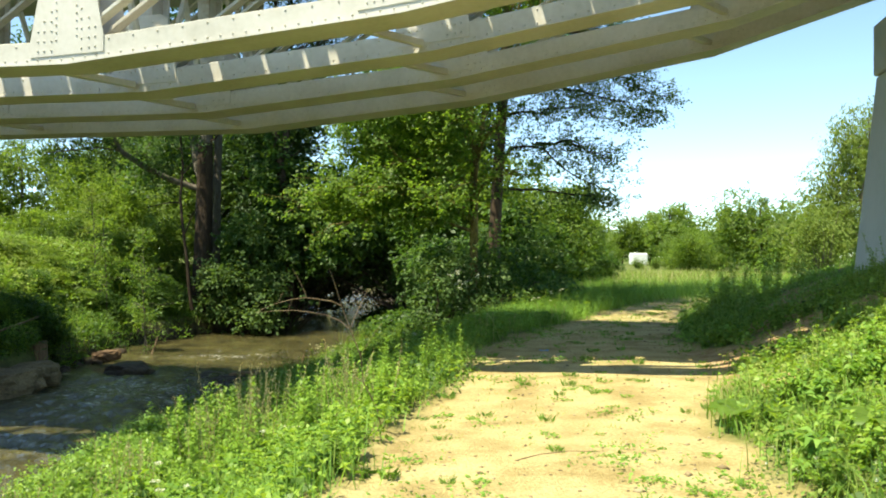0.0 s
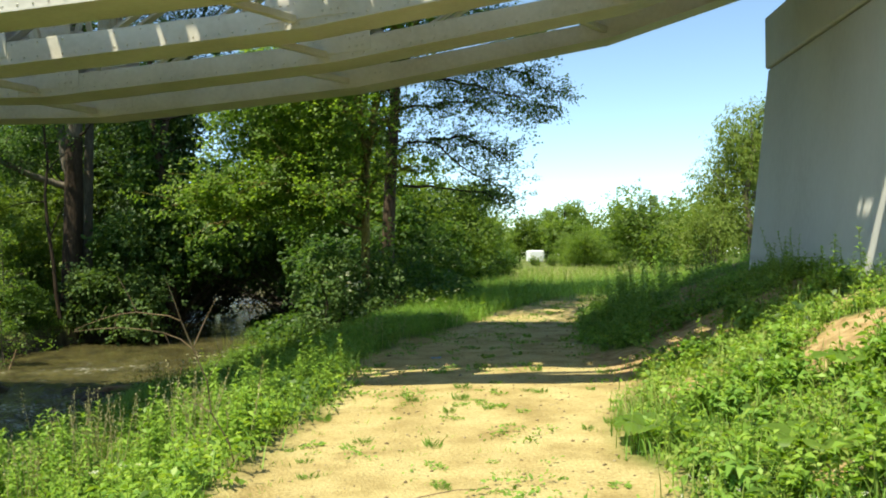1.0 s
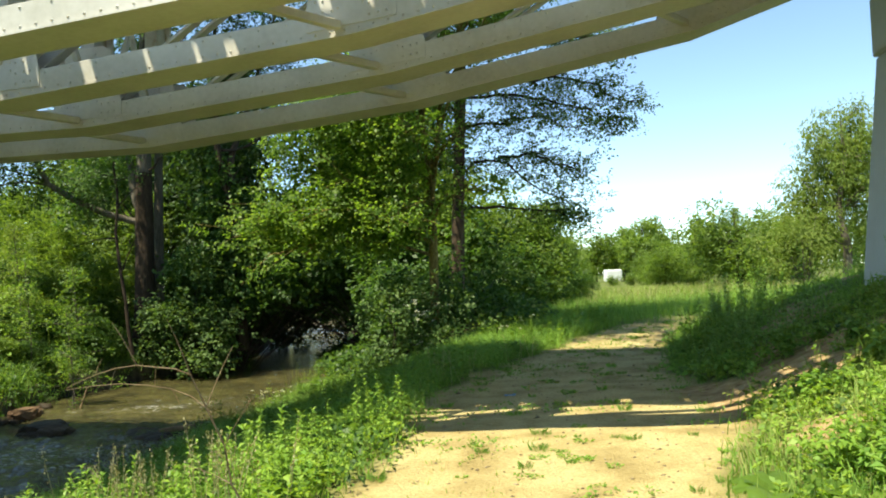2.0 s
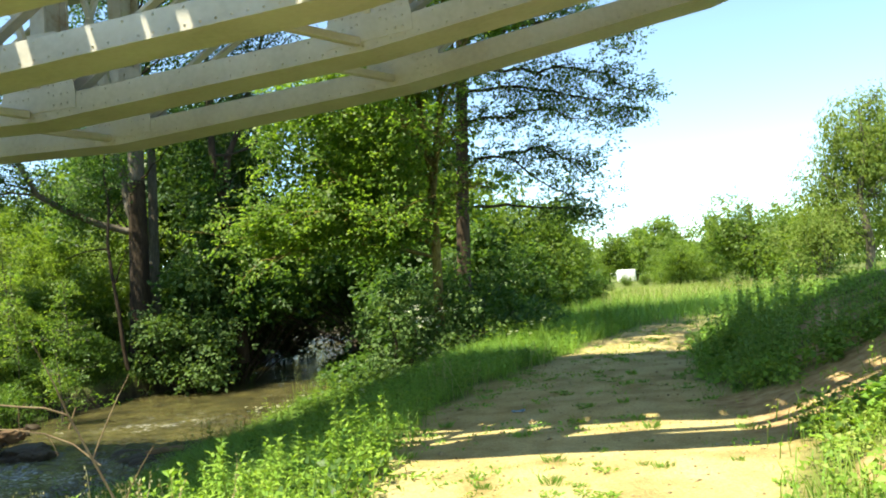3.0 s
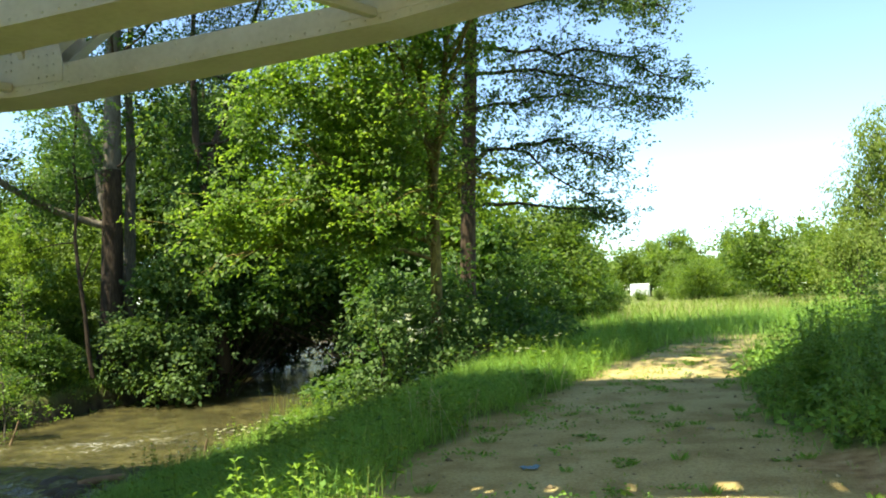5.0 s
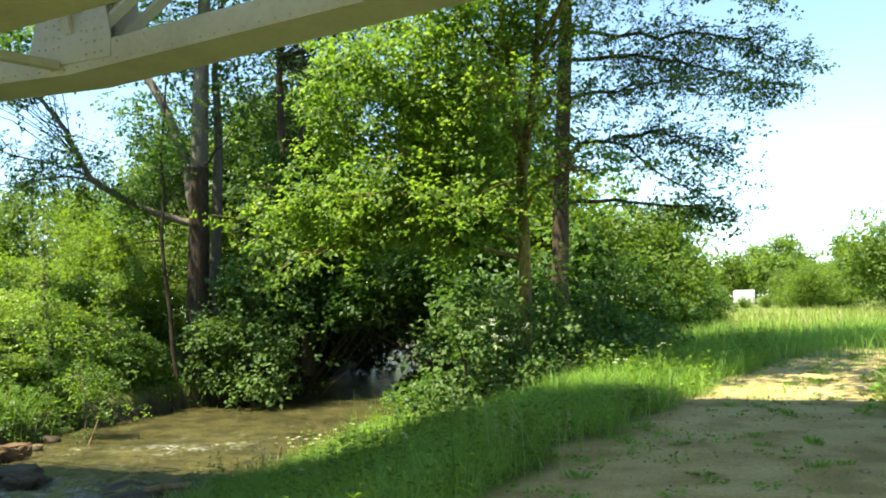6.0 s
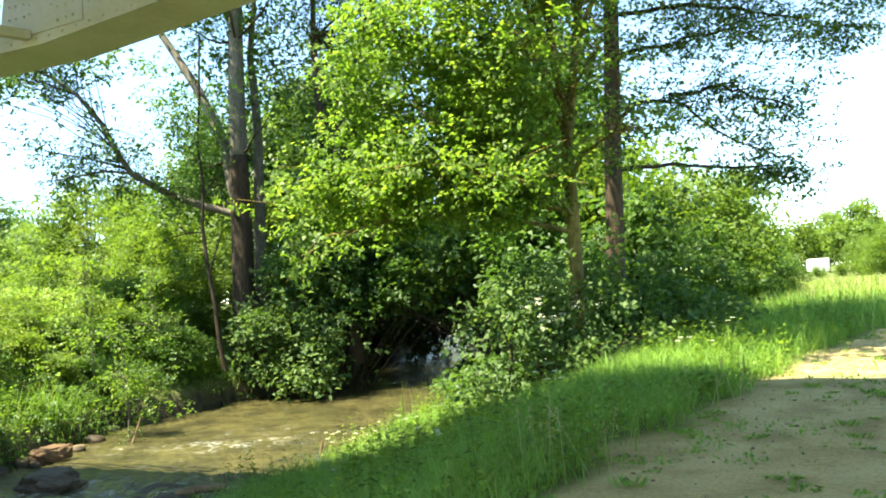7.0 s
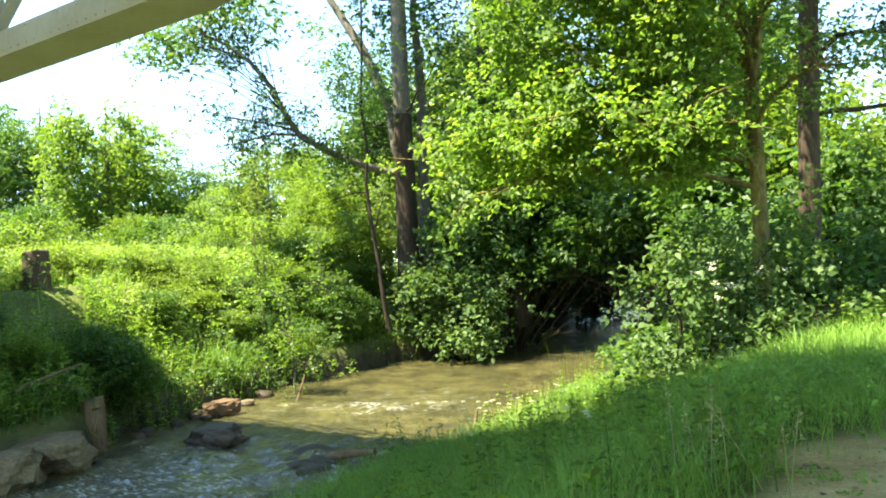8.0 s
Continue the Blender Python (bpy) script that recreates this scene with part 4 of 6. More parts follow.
bush("bush", "shaded shrub in the bend of the stream", R(44), [((-0.9, 36.6, 0.6), (1.3, 1.1, 1.6)), ((-1.0, 33.6, 0.4), (1.2, 1.0, 1.5)), ((-0.6, 30.6, 0.8), (1.3, 1.2, 1.5)), ((-0.3, 28.0, 0.9), (1.2, 1.1, 1.5)), ((-1.2, 39.5, 0.5), (1.2, 1.0, 1.5)), ((-2.9, 38.4, -0.5), (1.0, 0.8, 1.0))], LEAF_MID, 0.19, 12, 0.2, base=(-0.4, 30.8, -0.4))
bush("bush", "tangled green thicket behind the bright tree", R(45), [((-3.0, 36.5, 2.6), (2.2, 1.6, 2.2)), ((-0.5, 33.0, 3.0), (2.2, 1.6, 2.4)), ((-5.6, 36.2, 2.6), (2.0, 1.3, 2.2)), ((2.0, 31.5, 2.4), (1.9, 1.5, 2.0)), ((-7.6, 35.2, 2.8), (1.8, 1.3, 2.0))], LEAF_MID, 0.25, 14, 0.3, base=(-1.0, 34.0, 0))

bush("bush", "green undergrowth climbing between the stream trees", R(46), [((-8.2, 33.0, 2.2), (1.2, 0.9, 1.5)), ((-6.9, 33.0, 3.0), (1.3, 1.0, 2.0)), ((-5.6, 33.6, 4.2), (1.3, 1.0, 2.0)), ((-7.2, 33.4, 5.2), (1.2, 1.0, 1.5)), ((-4.4, 34.2, 3.8), (1.2, 1.0, 1.8)), ((-4.5, 33.2, 2.0), (1.3, 0.9, 1.1)), ((-5.9, 33.0, 1.4), (1.1, 0.8, 1.2)), ((-2.7, 33.0, 2.4), (1.4, 0.9, 1.3)), ((-3.2, 36.0, 1.2), (1.1, 0.9, 1.0))], LEAF_MID, 0.21, 12, 0.24, base=(-7.0, 34.0, 0))
bush("bush", "dark thicket closing the end of the stream", R(47), [((-8.2, 41.0, 0.6), (1.5, 1.2, 2.2)), ((-1.4, 45.0, 0.8), (1.7, 1.2, 2.4)), ((-5.6, 57.0, 1.4), (3.4, 1.5, 3.2)), ((-9.0, 44.5, 2.0), (1.8, 1.4, 2.8)), ((-1.2, 42.0, 1.0), (1.5, 1.2, 2.0)), ((-5.4, 42.0, 3.4), (2.4, 1.3, 1.6)), ((-9.2, 49.0, 1.4), (1.8, 1.4, 2.6)), ((-6.4, 43.4, -0.1), (2.0, 1.0, 1.9)), ((-6.9, 40.2, 0.9), (1.3, 1.0, 1.6)), ((-4.2, 44.2, 2.2), (1.9, 1.2, 1.7)), ((-3.4, 38.0, 2.6), (1.8, 1.2, 1.7))], LEAF_DARK, 0.27, 14, 0.3, base=(-8.6, 44.5, 0))

# cream flower heads on the lane-side shrub
flowers = [o for o in scene.objects if o.name.startswith("bush") and "flower heads" in o.get("label", "")][0]
rf = R(48)
heads = np.repeat(crown_points(rf, (0.2, 21.5, 0.8), (1.0, 0.8, 1.1), 34, 9, 0.9), 14, 0)
heads += rf.normal(size=heads.shape) * (0.035, 0.035, 0.01)
n = len(heads)
part_mesh("flower_heads", leaves_mesh("flower_heads", heads, rf.normal(size=(n, 3)), np.tile((0, -0.3, 1.0), (n, 1)), np.full(n, 0.03), np.full(n, 0.03)), FLOWER, flowers, "small cream flower heads")

# saplings on the far bank
def sapling(pos, height, rng, leaf, label):
    t = thing("sapling", label, "tree", group="saplings on the far bank")
    z0 = float(land(pos[0], pos[1]))
    z = np.linspace(-0.1, height, 7)
    stem = np.stack([pos[0] + 0.06 * np.sin(z * 1.3), pos[1] + 0.05 * np.cos(z), z0 + z], 1)
    anchors, twigs = [], []
    for _ in range(46):
        k = rng.uniform(0.3, 1.0)
        p = np.array([np.interp(k * height + z0, stem[:, 2], stem[:, i]) for i in range(3)])
        q = p + rng.normal(size=3) * np.array([0.5, 0.5, 0.2]) * (1.25 - k) + (0, 0, 0.12)
        twigs.append((bend(p, q, 0.05, 3), taper(0.008, 0.003, 3)))
        anchors += [p + (q - p) * s for s in (0.6, 1.0)]
    part_mesh("trunk", tubes_mesh("trunk", [(stem, taper(0.028, 0.008, 7))] + twigs, 5), BARK_GREY, t, "", True)
    part_mesh("crown", leaves_mesh("crown", *spray(rng, np.array(anchors), 0.14, 13, 0.085, 0.7)), leaf, t)


sapling((-9.75, 25.8), 3.2, R(51), LEAF_BRIGHT, "slender young sapling with pale green leaves")
sapling((-11.6, 27.2), 3.6, R(52), LEAF_BRIGHT, "slender young sapling with pale green leaves")
sapling((-12.8, 29.0), 3.4, R(53), LEAF_WILLOW, "slender pale sapling among bank weeds")
sapling((-11.2, 29.6), 3.0, R(54), LEAF_BRIGHT, "slender young sapling with pale green leaves")
stem_pts = np.array([(-9.8, 31, -0.6), (-9.92, 31, 0.2), (-10.02, 31, 1.4), (-10.2, 31, 2.7), (-10.3, 31, 3.8), (-10.2, 31, 5.0), (-10.32, 31, 6.2), (-10.2, 31, 7.7), (-10.1, 31, 9.5)])
thin = thing("tree", "thin crooked young tree with few leaves", "tree", group="streamside trees")
side_b = [(bend((-10.1, 31, 2.4), (-9.5, 30.7, 3.5), 0.1, 5), taper(0.03, 0.01, 5)), (bend((-10.27, 31, 4.6), (-9.5, 31, 5.4), 0.1, 5), taper(0.03, 0.01, 5)), (bend((-10.27, 31, 3.6), (-11.6, 30.6, 3.3), 0.1, 5), taper(0.03, 0.01, 5))]
part_mesh("trunk", tubes_mesh("trunk", [(stem_pts, taper(0.075, 0.03, 9))] + side_b, 7), BARK_DARK, thin, "", True)
rt = R(55)
part_mesh("crown", leaves_mesh("crown", *spray(rt, crown_points(rt, (-10.2, 31, 6.2), (1.3, 1.1, 2.6), 150, 10), 0.22, 14, 0.11)), LEAF_MID, thin)

# the leaning tree behind, and the woods that close the view
def leaning_tree():
    rng = R(61)
    t = thing("tree", "dark leaning tree behind the stream", "tree", group="streamside trees")
    trunk = np.array([(-6.4, 33.4, -0.8), (-6.6, 33.4, 3.0), (-6.9, 33.2, 5.8), (-7.1, 33.1, 7.0), (-7.14, 33, 9.8), (-7.0, 33, 13)])
    lean = np.array([(-6.85, 33.3, 5.6), (-6.6, 33.4, 7.0), (-6.2, 33.5, 7.95), (-5.5, 33.5, 10.2), (-4.6, 33.6, 13)])
    part_mesh("trunk", tubes_mesh("trunk", [(trunk, taper(0.24, 0.06, 6))], 8), BARK_DARK, t, "", True)
    part_mesh("limb", tubes_mesh("limb", [(lean, taper(0.16, 0.05, 5))], 8), BARK_DARK, t, "", True)
    a = np.concatenate([crown_points(rng, (-6.2, 33.8, 9.4), (2.4, 2.0, 3.4), 420, 16), crown_points(rng, (-5.4, 34, 13), (3.4, 3, 3.4), 420, 14)])
    part_mesh("bough_tangle", tubes_mesh("bough_tangle", limbs_to(rng, trunk, a, 40, 0.05), 5), BARK_DARK, t, "", True)
    part_mesh("crown", leaves_mesh("crown", *spray(rng, a, 0.36, 15, 0.13, 0.8)), LEAF_DARK, t)


leaning_tree()

W1 = simple_tree("tree", "broad leafy woodland tree in full summer leaf", R(71), 13.0, (3.6, 3.6, 5.8), 0.24, LEAF_MID, 0.27, 720, 16, BARK_DARK, 0.56, 26, 0.42)
W2 = simple_tree("tree", "tall dark woodland tree in full summer leaf", R(72), 16.0, (3.4, 3.4, 7.4), 0.27, LEAF_DARK, 0.31, 600, 13, BARK_DARK, 0.54, 30, 0.42)
W3 = simple_tree("tree", "light green woodland tree with an uneven crown", R(73), 10.0, (3.2, 3.2, 4.8), 0.18, LEAF_FIELD, 0.23, 820, 19, BARK_GREY, 0.54, 20, 0.36)
W4 = simple_tree("tree", "rounded green tree at the meadow's edge", R(74), 6.4, (3.4, 3.2, 3.2), 0.16, LEAF_FIELD, 0.2, 820, 19, BARK_DARK, 0.5, 20, 0.34)
B1 = simple_tree("bush", "dense leafy wild bush by the meadow", R(75), 3.4, (2.4, 2.2, 1.9), 0.07, LEAF_MID, 0.16, 560, 18, BARK_DARK, 0.5, 16, 0.26, category="bush")
B2 = simple_tree("bush", "bright leafy wild bush on the bank", R(76), 2.8, (2.0, 1.9, 1.6), 0.06, LEAF_FIELD, 0.14, 560, 19, BARK_DARK, 0.5, 16, 0.24, category="bush")
for k, ob in enumerate((W1, W2, W3, W4, B1, B2)):
    ob["group"] = "woods and bushes behind the stream"
SPOTS = {
    "W1": [(-1.5, 38.5, 10, 1.0), (3.0, 38.0, 130, 0.4), (-14.5, 43.0, 60, 0.85), (-2.0, 44.5, 200, 1.1), (5.0, 46.0, 15, 0.38), (-20.5, 52, 80, 0.8), (-10.8, 46, 300, 0.95), (-77, 75, 20, 1.8), (-70, 79, 160, 1.55), (-85, 73, 250, 1.85), (-61, 82, 80, 1.25), (-46, 70, 200, 0.8)],
    "W2": [(-8.6, 42.0, 20, 0.95), (0.6, 46.5, 100, 1.0), (-8.6, 39.0, 250, 0.85), (-2.2, 50, 170, 1.1), (-13, 52, 40, 0.9)],
    "W3": [(-12.5, 38.5, 30, 0.62), (-15.6, 37.5, 150, 0.55), (-18.5, 41.5, 220, 0.74), (-24.0, 45.0, 90, 0.86), (-1.9, 40.5, 10, 0.9), (-31.5, 41.5, 330, 1.12), (-14.0, 34.8, 270, 0.42), (-16.6, 46, 120, 1.05), (-12.6, 44.5, 20, 1.25)],
    "W4": [(5.9, 42.0, 20, 0.86), (1.9, 37.5, 200, 1.1), (4.9, 36.5, 75, 0.8), (7.9, 47.0, 140, 0.66), (3.4, 40.5, 260, 0.76), (-33, 49, 45, 0.85), (-27, 38.5, 200, 0.62), (-40, 62, 120, 1.3), (-30.5, 35, 10, 0.6), (-35, 41, 100, 0.78), (-38, 36, 220, 1.0)],
    "B1": [(4.3, 34.5, 0, 0.85), (6.9, 40.0, 90, 0.66), (-9.2, 36.0, 180, 0.9), (-30.0, 35.0, 45, 1.2), (-9.6, 38.6, 10, 0.8), (-23.5, 36.5, 300, 0.9), (9.0, 44.5, 200, 0.5)],
    "B2": [(-12.2, 33.6, 0, 0.9), (-14.2, 32.4, 120, 0.8), (-17.0, 34.0, 200, 0.95), (-20.6, 34.5, 40, 1.0), (-26.5, 33.0, 160, 1.15), (-16.0, 30.5, 80, 0.6), (-31, 30, 10, 1.0), (-15.2, 36, 300, 0.9)],
}
for key, ob in (("W1", W1), ("W2", W2), ("W3", W3), ("W4", W4), ("B1", B1), ("B2", B2)):
    for i, (x, y, turn, s) in enumerate(SPOTS[key]):
        m = Matrix.LocRotScale((x, y, float(land(x, y)) - 0.1), Euler((0, 0, radians(turn))), None)
        if i == 0:
            ob.matrix_basis, one = m, ob
        else:
            one = copy_thing(ob, m)
        one.scale = (s, s, s)

# low thickets that break up the far bank
rb = R(770)
for i in range(64):
    y = rb.uniform(17.5, 33)
    back = rb.uniform(0.5, 6.5)
    x = float(np.interp(y, SHORE_Y, SHORE_L)) - back
    turn, k = rb.uniform(0, 360), rb.uniform(0.22, 0.42)
    if abs(x + 14.0) < 1.6 and abs(y - 22.4) < 1.8:
        continue
    one = copy_thing(B1 if back < 2.6 and i % 3 else B2, Matrix.LocRotScale((x, y, float(land(x, y)) - 0.12), Euler((0, 0, radians(turn))), None))
    one.scale = (k * 1.25, k * 1.25, k)
    tagged(one, "low leafy thicket among the herbs of the far bank", "bush", "thickets on the far bank")

# the far side of the meadow
far_group = "trees across the meadow"
def far_tree(name, label, seed, height, radii, leaf, size, n, spots, cz=0.55, lumps=20, flat=0.7, per=15, spread=0.5, bark=BARK_DARK):
    t = simple_tree(name, label, R(seed), height, radii, height * 0.02, leaf, size, n, per, bark, cz, lumps, spread, flat, category="tree")
    t["group"] = far_group
    for i, (x, y, turn, s) in enumerate(spots):
        m = Matrix.LocRotScale((x, y, float(land(x, y)) - 0.1), Euler((0, 0, radians(turn))), None)
        one = t if i == 0 else copy_thing(t, m)
        one.matrix_basis = m
        one.scale = (s, s, s)
    return t


far_tree("tree", "rounded field tree in dense leaf", 81, 9.0, (4.2, 4.0, 4.4), LEAF_FIELD, 0.4, 500, [(31.5, 110, 0, 1.0), (38, 118, 90, 0.85), (24.5, 125, 200, 0.8), (47, 128, 30, 0.9), (57, 118, 140, 1.0), (22.6, 116, 60, 0.72), (28.0, 124, 300, 0.85), (33.5, 128, 20, 1.0)])
far_tree("tree", "wide hedge bush across the meadow", 82, 6.2, (4.3, 3.6, 3.4), LEAF_FIELD, 0.24, 620, [(24.0, 60, 0, 1.05), (20.6, 66, 80, 0.62), (29.0, 62, 200, 1.0), (17.0, 82, 140, 0.45), (33.5, 56, 10, 0.9), (25.6, 87, 40, 0.6), (29.5, 94, 100, 0.75), (38, 60, 300, 1.0), (46, 62, 240, 1.1), (34.5, 84, 60, 1.0), (42, 90, 10, 1.2), (24.6, 71, 30, 0.6), (26.8, 78, 150, 0.7), (20.9, 84.5, 10, 0.2), (22.6, 84, 70, 0.22), (24.0, 83, 200, 0.34)], 0.48, spread=0.34)
for x, y, s in ((43.5, 122, 1.0), (54.5, 140, 1.1), (69, 170, 1.55), (66, 176, 1.2), (50.5, 136, 0.9), (62, 165, 1.2)):
    rng = R(int(x * 10))
    t = thing("conifer", "dark pointed conifer across the meadow", "tree", group=far_group)
    z = np.linspace(0.8, 9.0 * s, 260)
    r = (1 - z / (9.2 * s)) * 1.9 * s * rng.uniform(0.5, 1.0, 260)
    an = rng.uniform(0, 6.28, 260)
    pts = np.stack([x + r * np.cos(an), y + r * np.sin(an), z + 0.2], 1)
    part_mesh("trunk", tubes_mesh("trunk", [(np.array([(x, y, 0), (x, y, 4 * s), (x, y, 8.8 * s)]), taper(0.2, 0.03, 3))], 6), BARK_DARK, t)
    part_mesh("crown", leaves_mesh("crown", *spray(rng, pts, 0.3, 10, 0.55, 0.4, 0.4, aspect=0.35)), LEAF_DARK, t)


def willow():
    rng = R(91)
    t = thing("willow", "pale drooping willow behind the pier", "tree", group=far_group)
    x0, y0 = 25.6, 48.0
    z0 = float(land(x0, y0))
    stem = np.array([(x0, y0, z0 - 0.2), (x0 + 0.2, y0, 2.5), (x0 - 0.2, y0, 5.0), (x0 + 0.3, y0, 8.0), (x0 + 0.2, y0, 10.0)])
    tops = crown_points(rng, (x0 + 0.1, y0, 7.2), (4.4, 3.8, 4.4), 360, 18)
    strands, anchors = [], []
    for p in tops:
        n = rng.uniform(0.8, 2.6)
        for s in np.linspace(0, n, int(n * 5)):
            anchors.append(p + (0.15 * s * rng.normal(), 0.15 * s * rng.normal(), -s))
    part_mesh("trunk", tubes_mesh("trunk", [(stem, taper(0.3, 0.06, 5))], 7), BARK_GREY, t, "", True)
    part_mesh("bough_tangle", tubes_mesh("bough_tangle", limbs_to(rng, stem, tops, 30, 0.06), 5), BARK_GREY, t, "", True)
    a = np.array(anchors)
    part_mesh("crown", leaves_mesh("crown", *spray(rng, a, 0.24, 10, 0.25, 1.0, 1.6, aspect=0.36)), LEAF_WILLOW, t, "hanging strands of narrow leaves")
    low = thing("bush", "pale yellow-green bush below the willow", "bush", group=far_group)
    b = crown_points(rng, (22.6, 47.0, 2.4), (2.6, 2.0, 2.4), 420, 16)
    part_mesh("wood", tubes_mesh("wood", [(bend((22.6, 47, 0), q, 0.2, 5), taper(0.05, 0.01, 5)) for q in b[:24]], 5), BARK_GREY, low)
    part_mesh("foliage", leaves_mesh("foliage", *spray(rng, b, 0.3, 15, 0.2, 1.0, 0.8, aspect=0.4)), LEAF_WILLOW, low)


willow()
# distant woodland closes the horizon all round
rngf = R(95)
pts = []
for _ in range(330):
    a = rngf.uniform(0, 6.283)
    d = rngf.uniform(190, 260)
    pts.append((d * math.cos(a), d * math.sin(a), 0))
P = np.array(pts)
h = rngf.uniform(5, 11, len(P))
anc = np.repeat(P, 70, 0) + rngf.normal(size=(len(P) * 70, 3)) * np.array([3.6, 3.6, 0])
anc[:, 2] = np.repeat(h, 70) * rngf.uniform(0.03, 1.0, len(anc)) ** 0.8
wood = part_mesh("far_woods", leaves_mesh("far_woods", *spray(rngf, anc, 0.8, 4, 1.3, 0.8)), LEAF_MID)
tagged(wood, "distant belt of green woodland on the horizon", "woodland", kind="stuff")


# ---- grass and herbs ----
def blades(name, label, mat, pts, height, rng, width=0.007, lean=0.35, category="grass"):
    """Grass: bent blades of two quads each, rooted at the given places."""
    n = len(pts)
    base = np.stack([pts[:, 0], pts[:, 1], land(pts[:, 0], pts[:, 1]) - 0.015], 1)
    h = height * rng.uniform(0.45, 1.15, n)
    a = rng.uniform(0, 6.283, n)
    d = np.stack([np.cos(a), np.sin(a), np.zeros(n)], 1)
    side = np.stack([-np.sin(a), np.cos(a), np.zeros(n)], 1)
    k = (lean * rng.uniform(0.2, 1.6, n) * h)[:, None]
    w = (width * rng.uniform(0.6, 1.4, n))[:, None]
    up = np.array([0, 0, 1.0])
    mid = base + up * h[:, None] * 0.6 + d * k * 0.35
    tip = base + up * h[:, None] * 0.97 + d * k
    v = np.stack([base - side * w, base + side * w, mid - side * w * 0.8, mid + side * w * 0.8, tip - side * w * 0.15, tip + side * w * 0.15], 1).reshape(-1, 3)
    i = np.arange(n)[:, None] * 6
    f = np.concatenate([i + np.array([0, 1, 3, 2]), i + np.array([2, 3, 5, 4])], 1).ravel()
    ob = part_mesh(name, raw_mesh(name, v, f, None, 4), mat)
    return tagged(ob, label, category, kind="stuff")


def herbs_arrays(pts, height, rng, leaf=0.075, step=0.075, droop=0.35):
    """Upright leafy herbs with opposite leaves: stems and leaves as arrays."""
    stems, pos, along, face, size = [], [], [], [], []
    for x, y in pts:
        h = height * rng.uniform(0.5, 1.2)
        z = float(land(x, y))
        lean = rng.normal(size=2) * 0.12 * h
        top = np.array([x + lean[0], y + lean[1], z + h])
        root = np.array([x, y, z - 0.03])
        stems.append((np.stack([root, (root + top) / 2 + (0.01, 0, 0), top]), [0.005, 0.004, 0.002]))
        n = max(4, int(h / step))
        a0 = rng.uniform(0, 3.14)
        for k in range(1, n + 1):
            f = k / n
            c = root + (top - root) * min(1.0, 0.15 + 0.85 * f + rng.uniform(-0.6, 0.4) / n)
            for q in (0, 3.1416):
                a = a0 + k * 1.5708 + q + rng.normal() * 0.4
                d = np.array([math.cos(a), math.sin(a), 0.25 - droop * (1 - f) + 0.5 * (f > 0.9) + rng.normal() * 0.25])
                pos.append(c)
                along.append(d)
                face.append((-d[0] * 0.3, -d[1] * 0.3, 1.0))
                size.append(leaf * (1.15 - 0.55 * f) * rng.uniform(0.75, 1.2))
    return stems, np.array(pos), np.array(along), np.array(face) + rng.normal(size=(len(pos), 3)) * 0.2, np.array(size)


def herbs(name, label, mat, pts, height, rng, leaf=0.075, aspect=0.5, step=0.075, category="weeds"):
    stems, pos, along, face, size = herbs_arrays(pts, height, rng, leaf, step)
    v = leaf_arrays(pos, along, face, size, size * aspect)
    sv, sf, base = [], [], 0
    for p, r in stems:
        a, f = tube_arrays(p, r, 3)
        sv.append(a)
        sf.append(f + base)
        base += len(a)
    allv = np.concatenate([np.concatenate(sv), v])
    faces = np.concatenate([np.concatenate(sf).ravel(), np.arange(len(v)) + base])
    ob = part_mesh(name, raw_mesh(name, allv, faces, None, 4), mat)
    return tagged(ob, label, category, kind="stuff")


def scatter(rng, n, x0, x1, y0, y1, keep):
    x, y = rng.uniform(x0, x1, n), rng.uniform(y0, y1, n)
    k = keep(x, y) > rng.random(n)
    return np.stack([x[k], y[k]], 1)


def lane_sides(y):
    xc, w = np.interp(y, LANE_Y, LANE_X), np.interp(y, LANE_Y, LANE_W)
    return xc - w, xc + w


def shore_r(y):
    return np.interp(y, SHORE_Y, SHORE_R)


def shore_l(y):
    return np.interp(y, SHORE_Y, SHORE_L)


def on_verge(x, y):
    l, r = lane_sides(y)
    return (x < l + 0.25) * (x > shore_r(y) + 0.05) * (1 - lane_mask(x, y) * 0.97)


def on_bank(x, y):
    l, r = lane_sides(y)
    return (x > r - 0.2) * (x < r + 6.5) * (1 - lane_mask(x, y) * 0.97) * (1 - 0.97 * ramp(soil_patch(x, y), 0.15, 0.5))


def before_stump(x, y):
    """0 in the trampled strip before the old stump."""
    u = ((x + 14.72) * 0.775 + (y - 23.0) * -0.632)
    v = ((x + 14.72) * 0.632 + (y - 23.0) * 0.775)
    return 1 - 0.88 * (u > -1.0) * (u < 2.6) * (np.abs(v) < 0.9)


def far_slope(x, y):
    return (x < shore_l(y) - 0.02) * (x > shore_l(y) - 6.0) * before_stump(x, y)


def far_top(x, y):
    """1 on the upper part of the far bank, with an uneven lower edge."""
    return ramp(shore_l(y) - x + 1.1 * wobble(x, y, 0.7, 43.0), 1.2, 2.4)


def patchy(x, y, s, seed):
    return 0.35 + 0.65 * ramp(wobble(x, y, s, seed), -0.4, 0.5)


rg = R(101)
blades("verge_grass", "soft green grass on the stream verge", GRASS, scatter(rg, 60000, -7, 3, 1.0, 16, lambda x, y: on_verge(x, y) * patchy(x, y, 1.1, 1)), 0.26, rg, 0.005, 0.75)
blades("verge_grass", "tall soft grass on the shaded verge", GRASS, scatter(rg, 115000, -6, 6, 11, 27, lambda x, y: on_verge(x, y) * (x < lane_sides(y)[0] + 0.1) * patchy(x, y, 1.4, 6)), 0.34, rg, 0.0036, 1.0)
